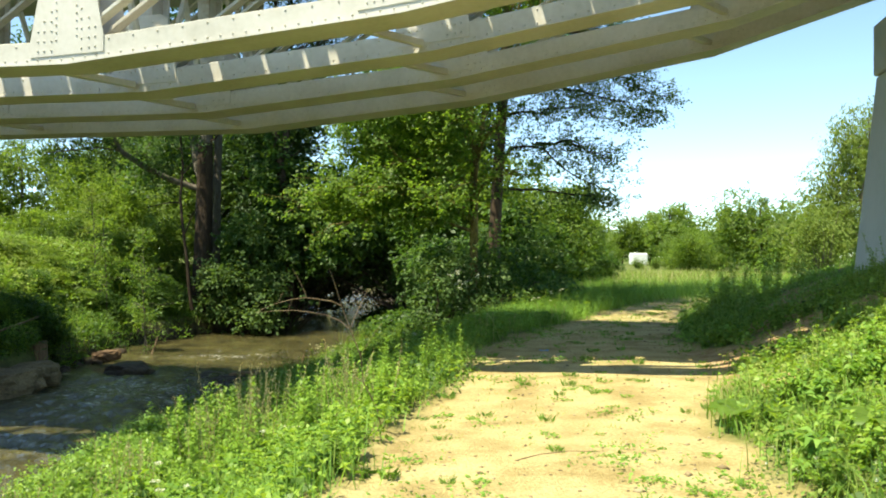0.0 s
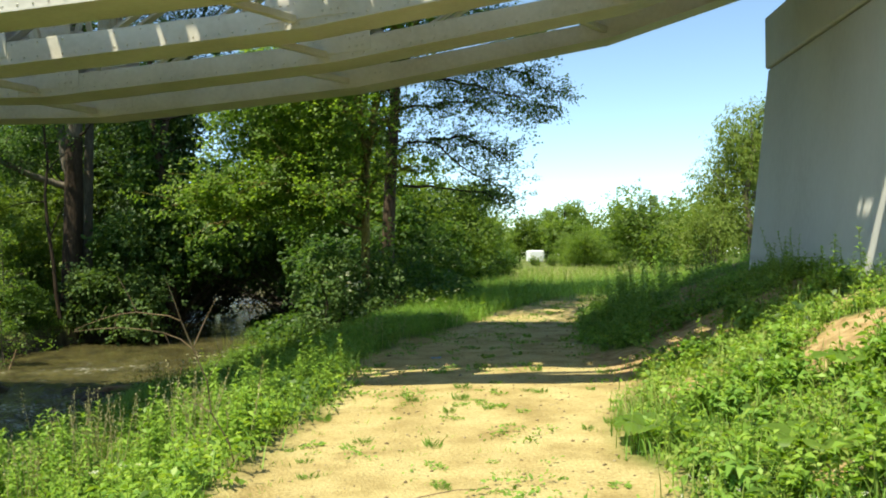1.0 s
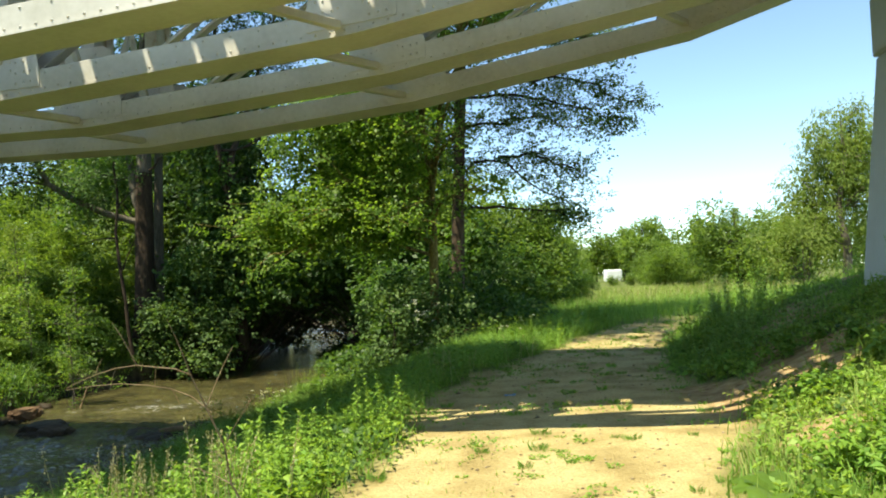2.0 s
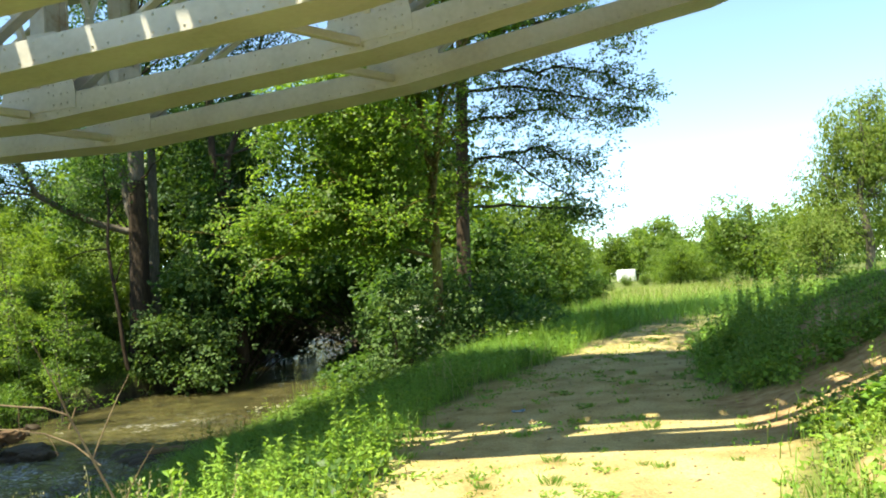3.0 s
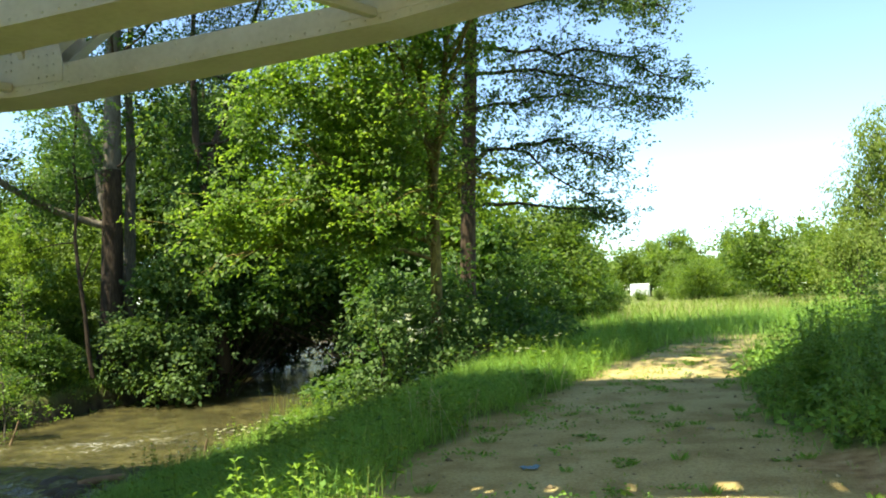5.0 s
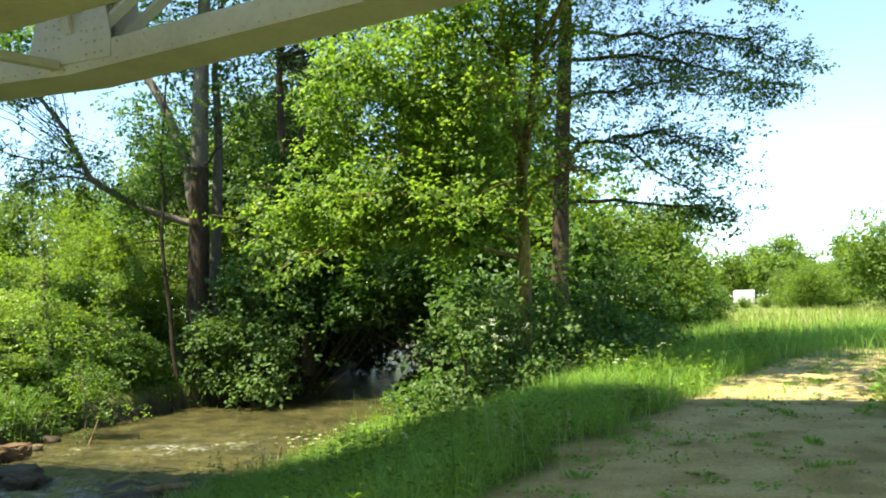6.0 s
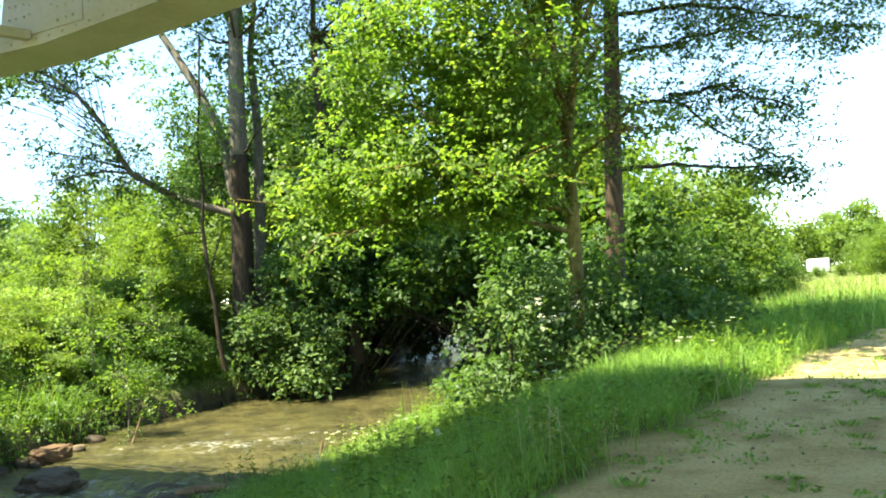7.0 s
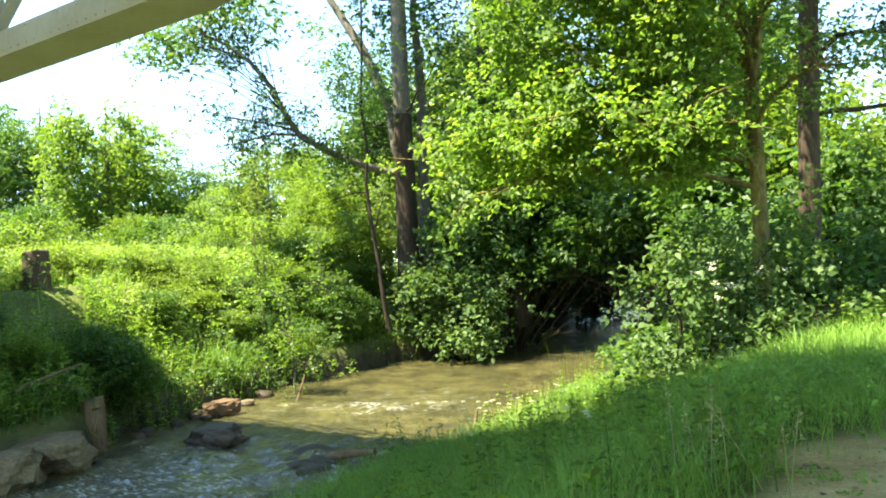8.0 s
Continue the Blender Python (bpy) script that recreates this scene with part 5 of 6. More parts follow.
blades("verge_grass", "bright seeding grass along the lane", GRASS_PALE, scatter(rg, 34000, -6, 9, 3.2, 28, lambda x, y: on_verge(x, y) * patchy(x, y, 0.7, 4) * 0.7), 0.38, rg, 0.0034, 0.7)
blades("bank_grass", "fresh green grass on the bank beside the lane", GRASS, scatter(rg, 60000, 1.5, 12, 1.0, 24, lambda x, y: on_bank(x, y) * patchy(x, y, 1.3, 2)), 0.22, rg, 0.006, 0.6)
blades("bank_grass", "pale seeding grass on the bank beside the lane", GRASS_PALE, scatter(rg, 17000, 1.5, 11, 2.5, 14, lambda x, y: on_bank(x, y) * patchy(x, y, 0.9, 5) * 0.7), 0.34, rg, 0.004, 0.5)
blades("meadow_grass", "tall pale meadow grass beyond the lane", GRASS_PALE, scatter(rg, 26000, -2, 44, 30, 66, lambda x, y: (1 - lane_mask(x, y)) * (x > shore_r(y) + 4.5) * (0.25 + 0.75 * (y > 34))), 0.6, rg, 0.013, 0.6)
blades("meadow_grass", "soft tall grass at the near edge of the meadow", GRASS, scatter(rg, 30000, -1, 22, 22, 38, lambda x, y: (1 - lane_mask(x, y)) * (x > shore_r(y) + 4.0) * patchy(x, y, 0.6, 13)), 0.6, rg, 0.0065, 0.9)
blades("meadow_grass", "dry pale grass heads standing over the meadow", STRAW, scatter(rg, 7000, 2, 44, 33, 64, lambda x, y: (x > shore_r(y) + 6.0) * patchy(x, y, 0.3, 23)), 0.75, rg, 0.008, 0.35)
blades("meadow_grass", "green grass along the meadow lane", GRASS, scatter(rg, 38000, -1, 17, 18, 36, lambda x, y: (1 - lane_mask(x, y)) * (x > shore_r(y) + 2.0) * patchy(x, y, 1.0, 3)), 0.42, rg, 0.005, 0.9)
blades("far_bank_grass", "bright grass on the far bank", GRASS, scatter(rg, 20000, -26, -9, 14, 36, lambda x, y: (x < shore_l(y) - 0.1) * before_stump(x, y) * (0.25 + 0.75 * far_top(x, y))), 0.42, rg, 0.010, 0.5)
blades("far_bank_grass", "sunlit yellow-green grass on the far bank", GRASS_PALE, scatter(rg, 8000, -26, -10, 19, 36, lambda x, y: (x < shore_l(y) - 0.2) * patchy(x, y, 0.6, 3) * before_stump(x, y)), 0.6, rg, 0.011, 0.6)
blades("near_grass", "green grass beside the lane", GRASS, scatter(rg, 12000, -6.5, 8, -7, 1.2, lambda x, y: (on_verge(x, y) + on_bank(x, y)) * 1.0), 0.3, rg, 0.009)

herbs("nettle_patch", "leafy green nettles on the stream verge", LEAF_NETTLE, scatter(rg, 2600, -6, 2, 1.5, 13.5, lambda x, y: on_verge(x, y) * ramp(x - shore_r(y), 0.3, 2.5) * patchy(x, y, 1.0, 7) * (1 - 0.5 * ramp(x, -1.2, 0.6))), 0.34, rg, 0.10, 0.55, 0.06)
herbs("nettle_patch", "lush green nettles on the sunny bank", LEAF_NETTLE, scatter(rg, 2200, 2, 11, 1.5, 14, lambda x, y: on_bank(x, y) * ramp(x - lane_sides(y)[1], -0.1, 0.8) * patchy(x, y, 1.2, 8)), 0.27, rg, 0.10, 0.55, 0.06)
herbs("nettle_patch", "tall green weeds where the bank lies in shade", GRASS, scatter(rg, 1300, 3.6, 8.6, 12.3, 20, lambda x, y: on_bank(x, y) * ramp(x - lane_sides(y)[1], 0.2, 0.9) * (1 - ramp(x - 0.3 * (y - 12), 5.4, 6.4)) * patchy(x, y, 1.1, 51)), 0.95, rg, 0.12, 0.4, 0.075)
herbs("nettle_patch", "dark nettles where the bank lies in shade", LEAF_NETTLE, scatter(rg, 900, 3.8, 9.0, 12.0, 20, lambda x, y: on_bank(x, y) * ramp(x - lane_sides(y)[1], 0.0, 0.6) * ramp(wobble(x, y, 0.9, 53.0), 0.0, 0.5)), 0.75, rg, 0.12, 0.5, 0.08)
herbs("herb_patch", "mixed herbs on the shaded verge", LEAF_BRIGHT, scatter(rg, 2600, -5, 8, 12, 29, lambda x, y: on_verge(x, y) * ramp(wobble(x, y, 0.8, 9.0), -0.2, 0.5)), 0.55, rg, 0.1, 0.5)


def carpet(name, label, mat, pts, lift, rng, size, per=9, spread=0.16, category="weeds", lump=0.9):
    """Low tangled growth that follows the ground in soft heaps."""
    heap = 0.12 + 0.88 * ramp(wobble(pts[:, 0], pts[:, 1], lump, 2.5) + 0.5 * wobble(pts[:, 0], pts[:, 1], lump * 2.3, 4.5), -0.6, 0.7) ** 1.5
    z = land(pts[:, 0], pts[:, 1]) + lift * rng.uniform(0.1, 1.0, len(pts)) ** 0.6 * heap
    a = np.stack([pts[:, 0], pts[:, 1], z], 1)
    ob = part_mesh(name, leaves_mesh(name, *spray(rng, a, spread, per, size, 0.35, 0.05, aspect=0.62)), mat)
    return tagged(ob, label, category, kind="stuff")


# darker leaves low down: brambles, and the steep foot's shade put into their colour
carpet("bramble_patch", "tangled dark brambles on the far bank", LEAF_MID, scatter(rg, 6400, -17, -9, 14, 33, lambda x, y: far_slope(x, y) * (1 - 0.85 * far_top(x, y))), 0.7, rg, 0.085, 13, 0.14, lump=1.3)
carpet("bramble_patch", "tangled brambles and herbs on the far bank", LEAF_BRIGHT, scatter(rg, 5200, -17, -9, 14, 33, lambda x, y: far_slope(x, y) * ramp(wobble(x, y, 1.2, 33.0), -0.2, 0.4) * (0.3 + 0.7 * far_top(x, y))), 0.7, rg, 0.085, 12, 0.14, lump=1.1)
herbs("nettle_patch", "tall nettles standing on the far bank", LEAF_NETTLE, scatter(rg, 2200, -19, -10, 17, 33, lambda x, y: far_slope(x, y) * ramp(wobble(x, y, 0.8, 35.0), 0.1, 0.6)), 0.95, rg, 0.13, 0.5, 0.1)
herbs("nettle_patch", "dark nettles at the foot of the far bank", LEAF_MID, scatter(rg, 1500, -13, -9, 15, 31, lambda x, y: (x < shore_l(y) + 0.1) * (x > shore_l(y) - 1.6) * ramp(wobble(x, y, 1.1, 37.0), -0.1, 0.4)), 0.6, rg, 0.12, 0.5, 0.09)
blades("far_bank_grass", "long overhanging grass at the water's edge of the far bank", GRASS, scatter(rg, 9000, -13, -8.5, 16, 33, lambda x, y: (x < shore_l(y) + 0.12) * (x > shore_l(y) - 1.1) * ramp(wobble(x, y, 1.0, 39.0), -0.1, 0.3)), 0.7, rg, 0.007, 1.0)
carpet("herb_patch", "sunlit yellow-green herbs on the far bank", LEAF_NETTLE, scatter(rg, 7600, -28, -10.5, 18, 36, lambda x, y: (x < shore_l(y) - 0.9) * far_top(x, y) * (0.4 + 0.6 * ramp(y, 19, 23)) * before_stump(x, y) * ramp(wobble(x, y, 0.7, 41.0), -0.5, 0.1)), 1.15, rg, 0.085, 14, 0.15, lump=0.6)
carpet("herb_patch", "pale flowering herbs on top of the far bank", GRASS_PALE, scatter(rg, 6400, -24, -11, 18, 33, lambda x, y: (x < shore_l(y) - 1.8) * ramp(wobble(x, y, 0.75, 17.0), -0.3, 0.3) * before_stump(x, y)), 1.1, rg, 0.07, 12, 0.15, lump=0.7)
carpet("herb_patch", "low leafy growth under the streamside trees", LEAF_MID, scatter(rg, 4200, -9.5, 4.5, 26, 40, lambda x, y: 1.0 * ((x > shore_r(y) - 0.2) | (x < shore_l(y) + 0.2)) * (x < lane_sides(y)[0] - 0.6)), 0.8, rg, 0.18, 8)
def on_slope(x, y):
    return on_bank(x, y) * ramp(x - lane_sides(y)[1], -0.1, 0.35)


carpet("herb_patch", "broad-leaved herbs covering the sunny bank", LEAF_NETTLE, scatter(rg, 6400, 1.8, 11, 2.2, 13.5, lambda x, y: on_slope(x, y) * (0.3 + 0.7 * patchy(x, y, 1.5, 6))), 0.22, rg, 0.06, 10, 0.10, lump=1.6)
carpet("herb_patch", "fine pale herbs covering the sunny bank", GRASS_PALE, scatter(rg, 6000, 1.8, 11, 2.2, 13.5, lambda x, y: on_slope(x, y) * patchy(x, y, 1.1, 11)), 0.20, rg, 0.05, 9, 0.09, lump=2.1)
carpet("herb_patch", "darker clumped herbs on the sunny bank", LEAF_MID, scatter(rg, 900, 1.8, 11, 2.2, 13.5, lambda x, y: on_slope(x, y) * ramp(wobble(x, y, 1.8, 12.0), 0.1, 0.5)), 0.30, rg, 0.08, 8, 0.10, lump=1.3)
carpet("herb_patch", "broad-leaved herbs on the stream verge", LEAF_NETTLE, scatter(rg, 4600, -6.2, 1.6, 2.6, 13, lambda x, y: on_verge(x, y) * (0.2 + 0.8 * patchy(x, y, 1.2, 3)) * (1 - 0.7 * ramp(x - lane_sides(y)[0], -0.6, 0.1))), 0.26, rg, 0.06, 9, 0.10, lump=1.7)
carpet("herb_patch", "darker clumped herbs on the stream verge", LEAF_MID, scatter(rg, 1800, -6.2, 1.6, 2.6, 13, lambda x, y: on_verge(x, y) * ramp(wobble(x, y, 1.5, 14.0), 0.0, 0.4)), 0.32, rg, 0.085, 8, 0.10, lump=1.4)
carpet("herb_patch", "soft green herbs on the shaded verge", GRASS, scatter(rg, 7000, -5.5, 5, 11, 27, lambda x, y: on_verge(x, y) * patchy(x, y, 1.0, 2) * (x < lane_sides(y)[0] - 0.1)), 0.28, rg, 0.06, 7, 0.12, lump=1.5)
carpet("herb_patch", "rough green growth beside the lane", GRASS, scatter(rg, 1700, 4.2, 7.2, 12.3, 24, lambda x, y: on_slope(x, y) * (x < 5.4 + 0.3 * (y - 12))), 0.3, rg, 0.10, 8, lump=1.9)
carpet("herb_patch", "low green growth at the foot of the pier", GRASS, scatter(rg, 2600, 5.4, 12, 11.5, 24, lambda x, y: on_slope(x, y) * (x >= 5.2 + 0.3 * (y - 12))), 0.14, rg, 0.06, 8, 0.1, lump=1.4)


# ---- leafy clumps ----
def herb_clump(seed, mat, size, leaf, aspect):
    rng = R(seed)
    t = thing("herb", "leafy green herb with broad overlapping leaves on grassy ground", "plant", group="leafy herbs beside the lane")
    stems, pos, along, face = [], [], [], []
    for _ in range(9):
        a = rng.uniform(0, 6.283)
        r = size * rng.uniform(0.1, 0.9)
        tip = np.array([r * math.cos(a), r * math.sin(a), size * rng.uniform(0.7, 1.5) * (1.15 - 0.5 * r / size)])
        line = bend((0.2 * r * math.cos(a), 0.2 * r * math.sin(a), -0.04), tip, 0.04, 5)
        stems.append((line, taper(0.005, 0.002, 5)))
        for k in range(14):
            f = rng.uniform(0.25, 1.0)
            b = rng.uniform(0, 6.283)
            pos.append(line[0] + (line[-1] - line[0]) * f)
            along.append((math.cos(b) + 0.4 * math.cos(a), math.sin(b) + 0.4 * math.sin(a), rng.uniform(-0.25, 0.35)))
            face.append((0.25 * math.cos(a) + rng.normal() * 0.2, 0.25 * math.sin(a) + rng.normal() * 0.2, 1.0))
    part_mesh("stem_tuft", tubes_mesh("stem_tuft", stems, 3), GRASS_PALE, t)
    L = leaf * rng.uniform(0.7, 1.25, len(pos))
    part_mesh("leaves", leaves_mesh("leaves", np.array(pos), np.array(along), np.array(face), L, L * aspect), mat, t)
    return t


clumps = [herb_clump(601, LEAF_NETTLE, 0.2, 0.08, 0.6), herb_clump(602, LEAF_NETTLE, 0.28, 0.085, 0.36), herb_clump(603, GRASS, 0.2, 0.11, 0.4), herb_clump(604, GRASS, 0.22, 0.08, 0.5), herb_clump(605, LEAF_BRIGHT, 0.24, 0.09, 0.36)]
rh = R(610)
at = scatter(rh, 620, 2.2, 7.5, 3.0, 12, lambda x, y: on_bank(x, y) * ramp(x - lane_sides(y)[1], 0.0, 0.3) * 0.55)[:125]
at = np.concatenate([at, scatter(rh, 700, -5, 1.4, 3.0, 12.5, lambda x, y: on_verge(x, y) * ramp(lane_sides(y)[0] - x, -0.05, 0.3) * ramp(x - shore_r(y), 0.6, 1.8) * 0.45)[:125], scatter(rh, 260, -4, 5, 13.5, 25, lambda x, y: on_verge(x, y) * (x < lane_sides(y)[0] - 0.2) * 0.35)[:30], scatter(rh, 260, 4, 6, 12, 18, lambda x, y: on_bank(x, y) * 0.35)[:15]])
for i, (x, y) in enumerate(at):
    s = rh.uniform(0.55, 1.25)
    k = (i * 7 + int(rh.integers(0, 2))) % 5 if y < 12.5 else (2, 3)[i % 2]
    m = Matrix.LocRotScale((x, y, float(land(x, y))), Euler((0, 0, rh.uniform(0, 6.28))), None)
    one = clumps[i] if i < 5 else copy_thing(clumps[k], m)
    one.matrix_basis = m
    one.scale = (s, s, s * rh.uniform(0.8, 1.2))


# ---- single plants ----
def leafy_weed(pos, height, rng, label, mat=LEAF_NETTLE, stems=5, leaf=0.09):
    t = thing("weed", label, "plant", group="tall weeds beside the lane")
    pts = np.array(pos) + rng.normal(size=(stems, 2)) * 0.12
    st, p, a, f, s = herbs_arrays(pts, height, rng, leaf, 0.036)
    for one in st:
        part_mesh("stem", tubes_mesh("stem", [one], 5), GRASS_PALE, t)
    part_mesh("leaves", leaves_mesh("leaves", p, a, f, s, s * 0.36), mat, t)
    return t


for i, (x, y, h, n) in enumerate([(0.12, 10.6, 0.78, 7), (-0.25, 10.3, 0.62, 6), (-0.55, 9.9, 0.6, 7), (-0.15, 10.95, 0.7, 5), (-0.9, 9.3, 0.5, 6), (-1.0, 8.4, 0.5, 5), (-0.7, 9.0, 0.5, 5), (-1.4, 7.6, 0.45, 6),
                                  (6.65, 11.9, 0.75, 8), (6.45, 11.7, 0.6, 7), (6.85, 12.1, 0.55, 6), (3.55, 6.4, 0.4, 5)]):
    leafy_weed((x, y), h, R(200 + i), "tall leafy weed with narrow bright leaves beside the lane", LEAF_NETTLE, n)


rv = R(270)
for i in range(16):
    leafy_weed((rv.uniform(5.4, 8.4), rv.uniform(8.5, 11.2)), rv.uniform(0.45, 0.8), rv, "upright leafy weed with bright leaves on the sunny bank", LEAF_NETTLE, int(rv.integers(4, 8)), 0.1)
rv = R(260)
for i in range(22):
    y = rv.uniform(8.0, 10.9)
    x = rv.uniform(-3.4, -0.5)
    leafy_weed((x, y), rv.uniform(0.5, 0.85), rv, "lush leafy weed with pointed bright leaves on the verge", LEAF_NETTLE, int(rv.integers(6, 10)), 0.12)
for i, (x, y, h, n) in enumerate([(4.6, 13.2, 0.75, 6), (5.1, 14.3, 0.95, 7), (5.0, 15.6, 0.9, 6), (5.8, 16.4, 0.95, 7), (5.6, 13.4, 0.95, 7), (5.5, 15.0, 1.0, 7), (6.3, 17.6, 0.8, 6)]):
    leafy_weed((x, y), h, R(230 + i), "tall leafy weed with soft green leaves in shade", GRASS, n, 0.11)


def burdock(pos, size, seed, label):
    rng = R(seed)
    t = thing("burdock", label, "plant", group="burdocks beside the lane")
    z = float(land(*pos))
    for k in range(6):
        a = seed + k * 2.4
        L = size * rng.uniform(0.7, 1.15)
        n = 7
        f = np.linspace(0, 1, n)
        d = np.array([math.cos(a), math.sin(a), 0])
        s = np.array([-math.sin(a), math.cos(a), 0])
        spine = np.array([pos[0], pos[1], z]) + d * (0.12 + f[:, None] * L) + np.array([0, 0, 1]) * (0.10 + 0.22 * L * np.sin(f * 2.6))[:, None]
        w = L * 0.46 * np.sin(np.clip(f * 0.9 + 0.08, 0, 1) * 3.14) ** 0.45
        b = bmesh.new()
        rows = []
        for i in range(n):
            ruff = rng.normal(size=2) * 0.012
            rows.append([b.verts.new(spine[i] - s * w[i] + (0, 0, 0.18 * w[i] + ruff[0])), b.verts.new(spine[i] - s * w[i] * 0.5 + (0, 0, 0.03)), b.verts.new(spine[i] - (0, 0, 0.008)), b.verts.new(spine[i] + s * w[i] * 0.5 + (0, 0, 0.03)), b.verts.new(spine[i] + s * w[i] + (0, 0, 0.18 * w[i] + ruff[1]))])
        for r0, r1 in zip(rows, rows[1:]):
            for j in range(4):
                b.faces.new((r0[j], r0[j + 1], r1[j + 1], r1[j]))
        part("leaf", b, LEAF_BRIGHT, t, "large ruffled leaf", True)
        st = np.array([(pos[0], pos[1], z - 0.03), spine[0] - d * 0.05, spine[1]])
        part_mesh("stalk", tubes_mesh("stalk", [(st, [0.012, 0.010, 0.006])], 5), GRASS_PALE, t)


burdock((2.9, 7.5), 0.32, 3, "burdock with broad green leaves at the lane's edge")
burdock((3.35, 6.0), 0.24, 5, "burdock with broad green leaves low on the bank")
burdock((4.3, 6.9), 0.26, 7, "burdock with broad green leaves on the bank")
burdock((4.9, 6.3), 0.34, 11, "burdock with broad green leaves on the bank")
burdock((5.3, 7.3), 0.36, 13, "burdock with broad green leaves on the bank")
burdock((4.5, 5.6), 0.3, 15, "burdock with broad green leaves low on the bank")
burdock((-1.9, 5.6), 0.24, 9, "burdock with broad green leaves on the verge")


def umbel_plant(pos, height, seed):
    rng = R(seed)
    t = thing("cow_parsley", "wild umbel plant with small white flower heads on the verge", "plant", group="white umbels on the verge")
    z = float(land(*pos))
    for _ in range(4):
        b0 = np.array([pos[0], pos[1], z - 0.03]) + rng.normal(size=3) * (0.1, 0.1, 0)
        tip = b0 + (rng.normal() * 0.15, rng.normal() * 0.15, height * rng.uniform(0.75, 1.1))
        stem = part_mesh("stem", tubes_mesh("stem", [(bend(b0, tip, 0.02, 4), taper(0.006, 0.003, 4))], 4), GRASS_PALE, t)
        n = 40
        r, an = 0.04 * np.sqrt(rng.random(n)), rng.uniform(0, 6.28, n)
        p = tip + np.stack([r * np.cos(an), r * np.sin(an), 0.015 - 4 * r * r], 1)
        part_mesh("umbel", leaves_mesh("umbel", p, rng.normal(size=(n, 3)), np.tile((0, 0, 1.0), (n, 1)), np.full(n, 0.013), np.full(n, 0.013)), FLOWER, t, "flat white flower head")
    st, p, a, f, s = herbs_arrays(np.array(pos) + rng.normal(size=(3, 2)) * 0.1, height * 0.6, rng, 0.09, 0.08)
    part_mesh("leaves", leaves_mesh("leaves", p, a, f, s, s * 0.5), GRASS, t)


for i, (x, y, h) in enumerate([(-3.4, 21.6, 0.55), (-3.1, 22.0, 0.6), (-3.6, 20.8, 0.5), (-2.6, 19.4, 0.5), (-2.2, 23.4, 0.6), (-1.7, 20.2, 0.5), (-0.6, 17.6, 0.5), (0.6, 18.8, 0.5), (2.6, 21.2, 0.55), (3.2, 22.4, 0.6), (-1.7, 8.2, 0.42), (-2.3, 6.6, 0.4), (-3.4, 22.6, 0.45), (-3.2, 22.9, 0.4), (-2.9, 24.0, 0.5)]):
    umbel_plant((x, y), h, 350 + i)
rcl = R(370)
cp = scatter(rcl, 2200, 1.9, 3.5, 4.4, 6.3, lambda x, y: (1 - lane_mask(x, y)) * (np.hypot(x - 2.75, (y - 5.4) * 0.8) < 0.62))
cz = land(cp[:, 0], cp[:, 1]) + rcl.uniform(0.02, 0.11, len(cp))
tagged(part_mesh("clover_patch", leaves_mesh("clover_patch", np.column_stack([cp, cz]), rcl.normal(size=(len(cp), 3)) * (1, 1, 0.2), np.tile((0, 0, 1.0), (len(cp), 1)) + rcl.normal(size=(len(cp), 3)) * 0.2, np.full(len(cp), 0.03), np.full(len(cp), 0.026)), LEAF_MID), "low dark clover patch at the lane's edge", "clover", kind="stuff")
ci = rcl.integers(0, len(cp), 60)
fp = np.repeat(np.column_stack([cp[ci], cz[ci] + 0.03]), 8, 0) + rcl.normal(size=(480, 3)) * 0.006
tagged(part_mesh("clover_flowers", leaves_mesh("clover_flowers", fp, rcl.normal(size=(480, 3)), rcl.normal(size=(480, 3)), np.full(480, 0.014), np.full(480, 0.008)), FLOWER), "small white clover flowers at the lane's edge", "flowers", kind="stuff")


def dry_grass(pos, height, seed, n, label):
    rng = R(seed)
    t = thing("dry_grass", label, "grass", group="dry grass tufts")
    z = float(land(*pos))
    stalks, hp, ha = [], [], []
    for _ in range(n):
        b0 = np.array([pos[0], pos[1], z - 0.03]) + rng.normal(size=3) * (0.16, 0.16, 0)
        tip = b0 + (rng.normal() * 0.14, rng.normal() * 0.14, height * rng.uniform(0.6, 1.1))
        stalks.append((bend(b0, tip, 0.02, 4), taper(0.004, 0.0015, 4)))
        for q in np.linspace(0.72, 1.0, 12):
            hp.append(b0 + (tip - b0) * q + rng.normal(size=3) * 0.012)
            ha.append((tip - b0) + rng.normal(size=3) * 0.35)
    part_mesh("stalks", tubes_mesh("stalks", stalks, 3), STRAW, t)
    hp, ha = np.array(hp), np.array(ha)
    L = np.full(len(hp), 0.024)
    part_mesh("seed_heads", leaves_mesh("seed_heads", hp, ha, rng.normal(size=hp.shape), L, L * 0.5), STRAW, t)


for i, (x, y, h, n) in enumerate([(-2.2, 9.5, 1.15, 34), (-2.6, 8.9, 0.9, 22), (-0.85, 7.9, 0.95, 16), (-3.0, 7.6, 0.8, 24), (-1.2, 8.8, 0.8, 12), (-3.4, 6.4, 0.7, 26), (-2.6, 10.6, 0.8, 18), (0.9, 14.8, 0.6, 10), (2.4, 17.2, 0.55, 8)]):
    dry_grass((x, y), h, 300 + i, n, "tuft of dry straw-coloured grass with seed heads on the verge")
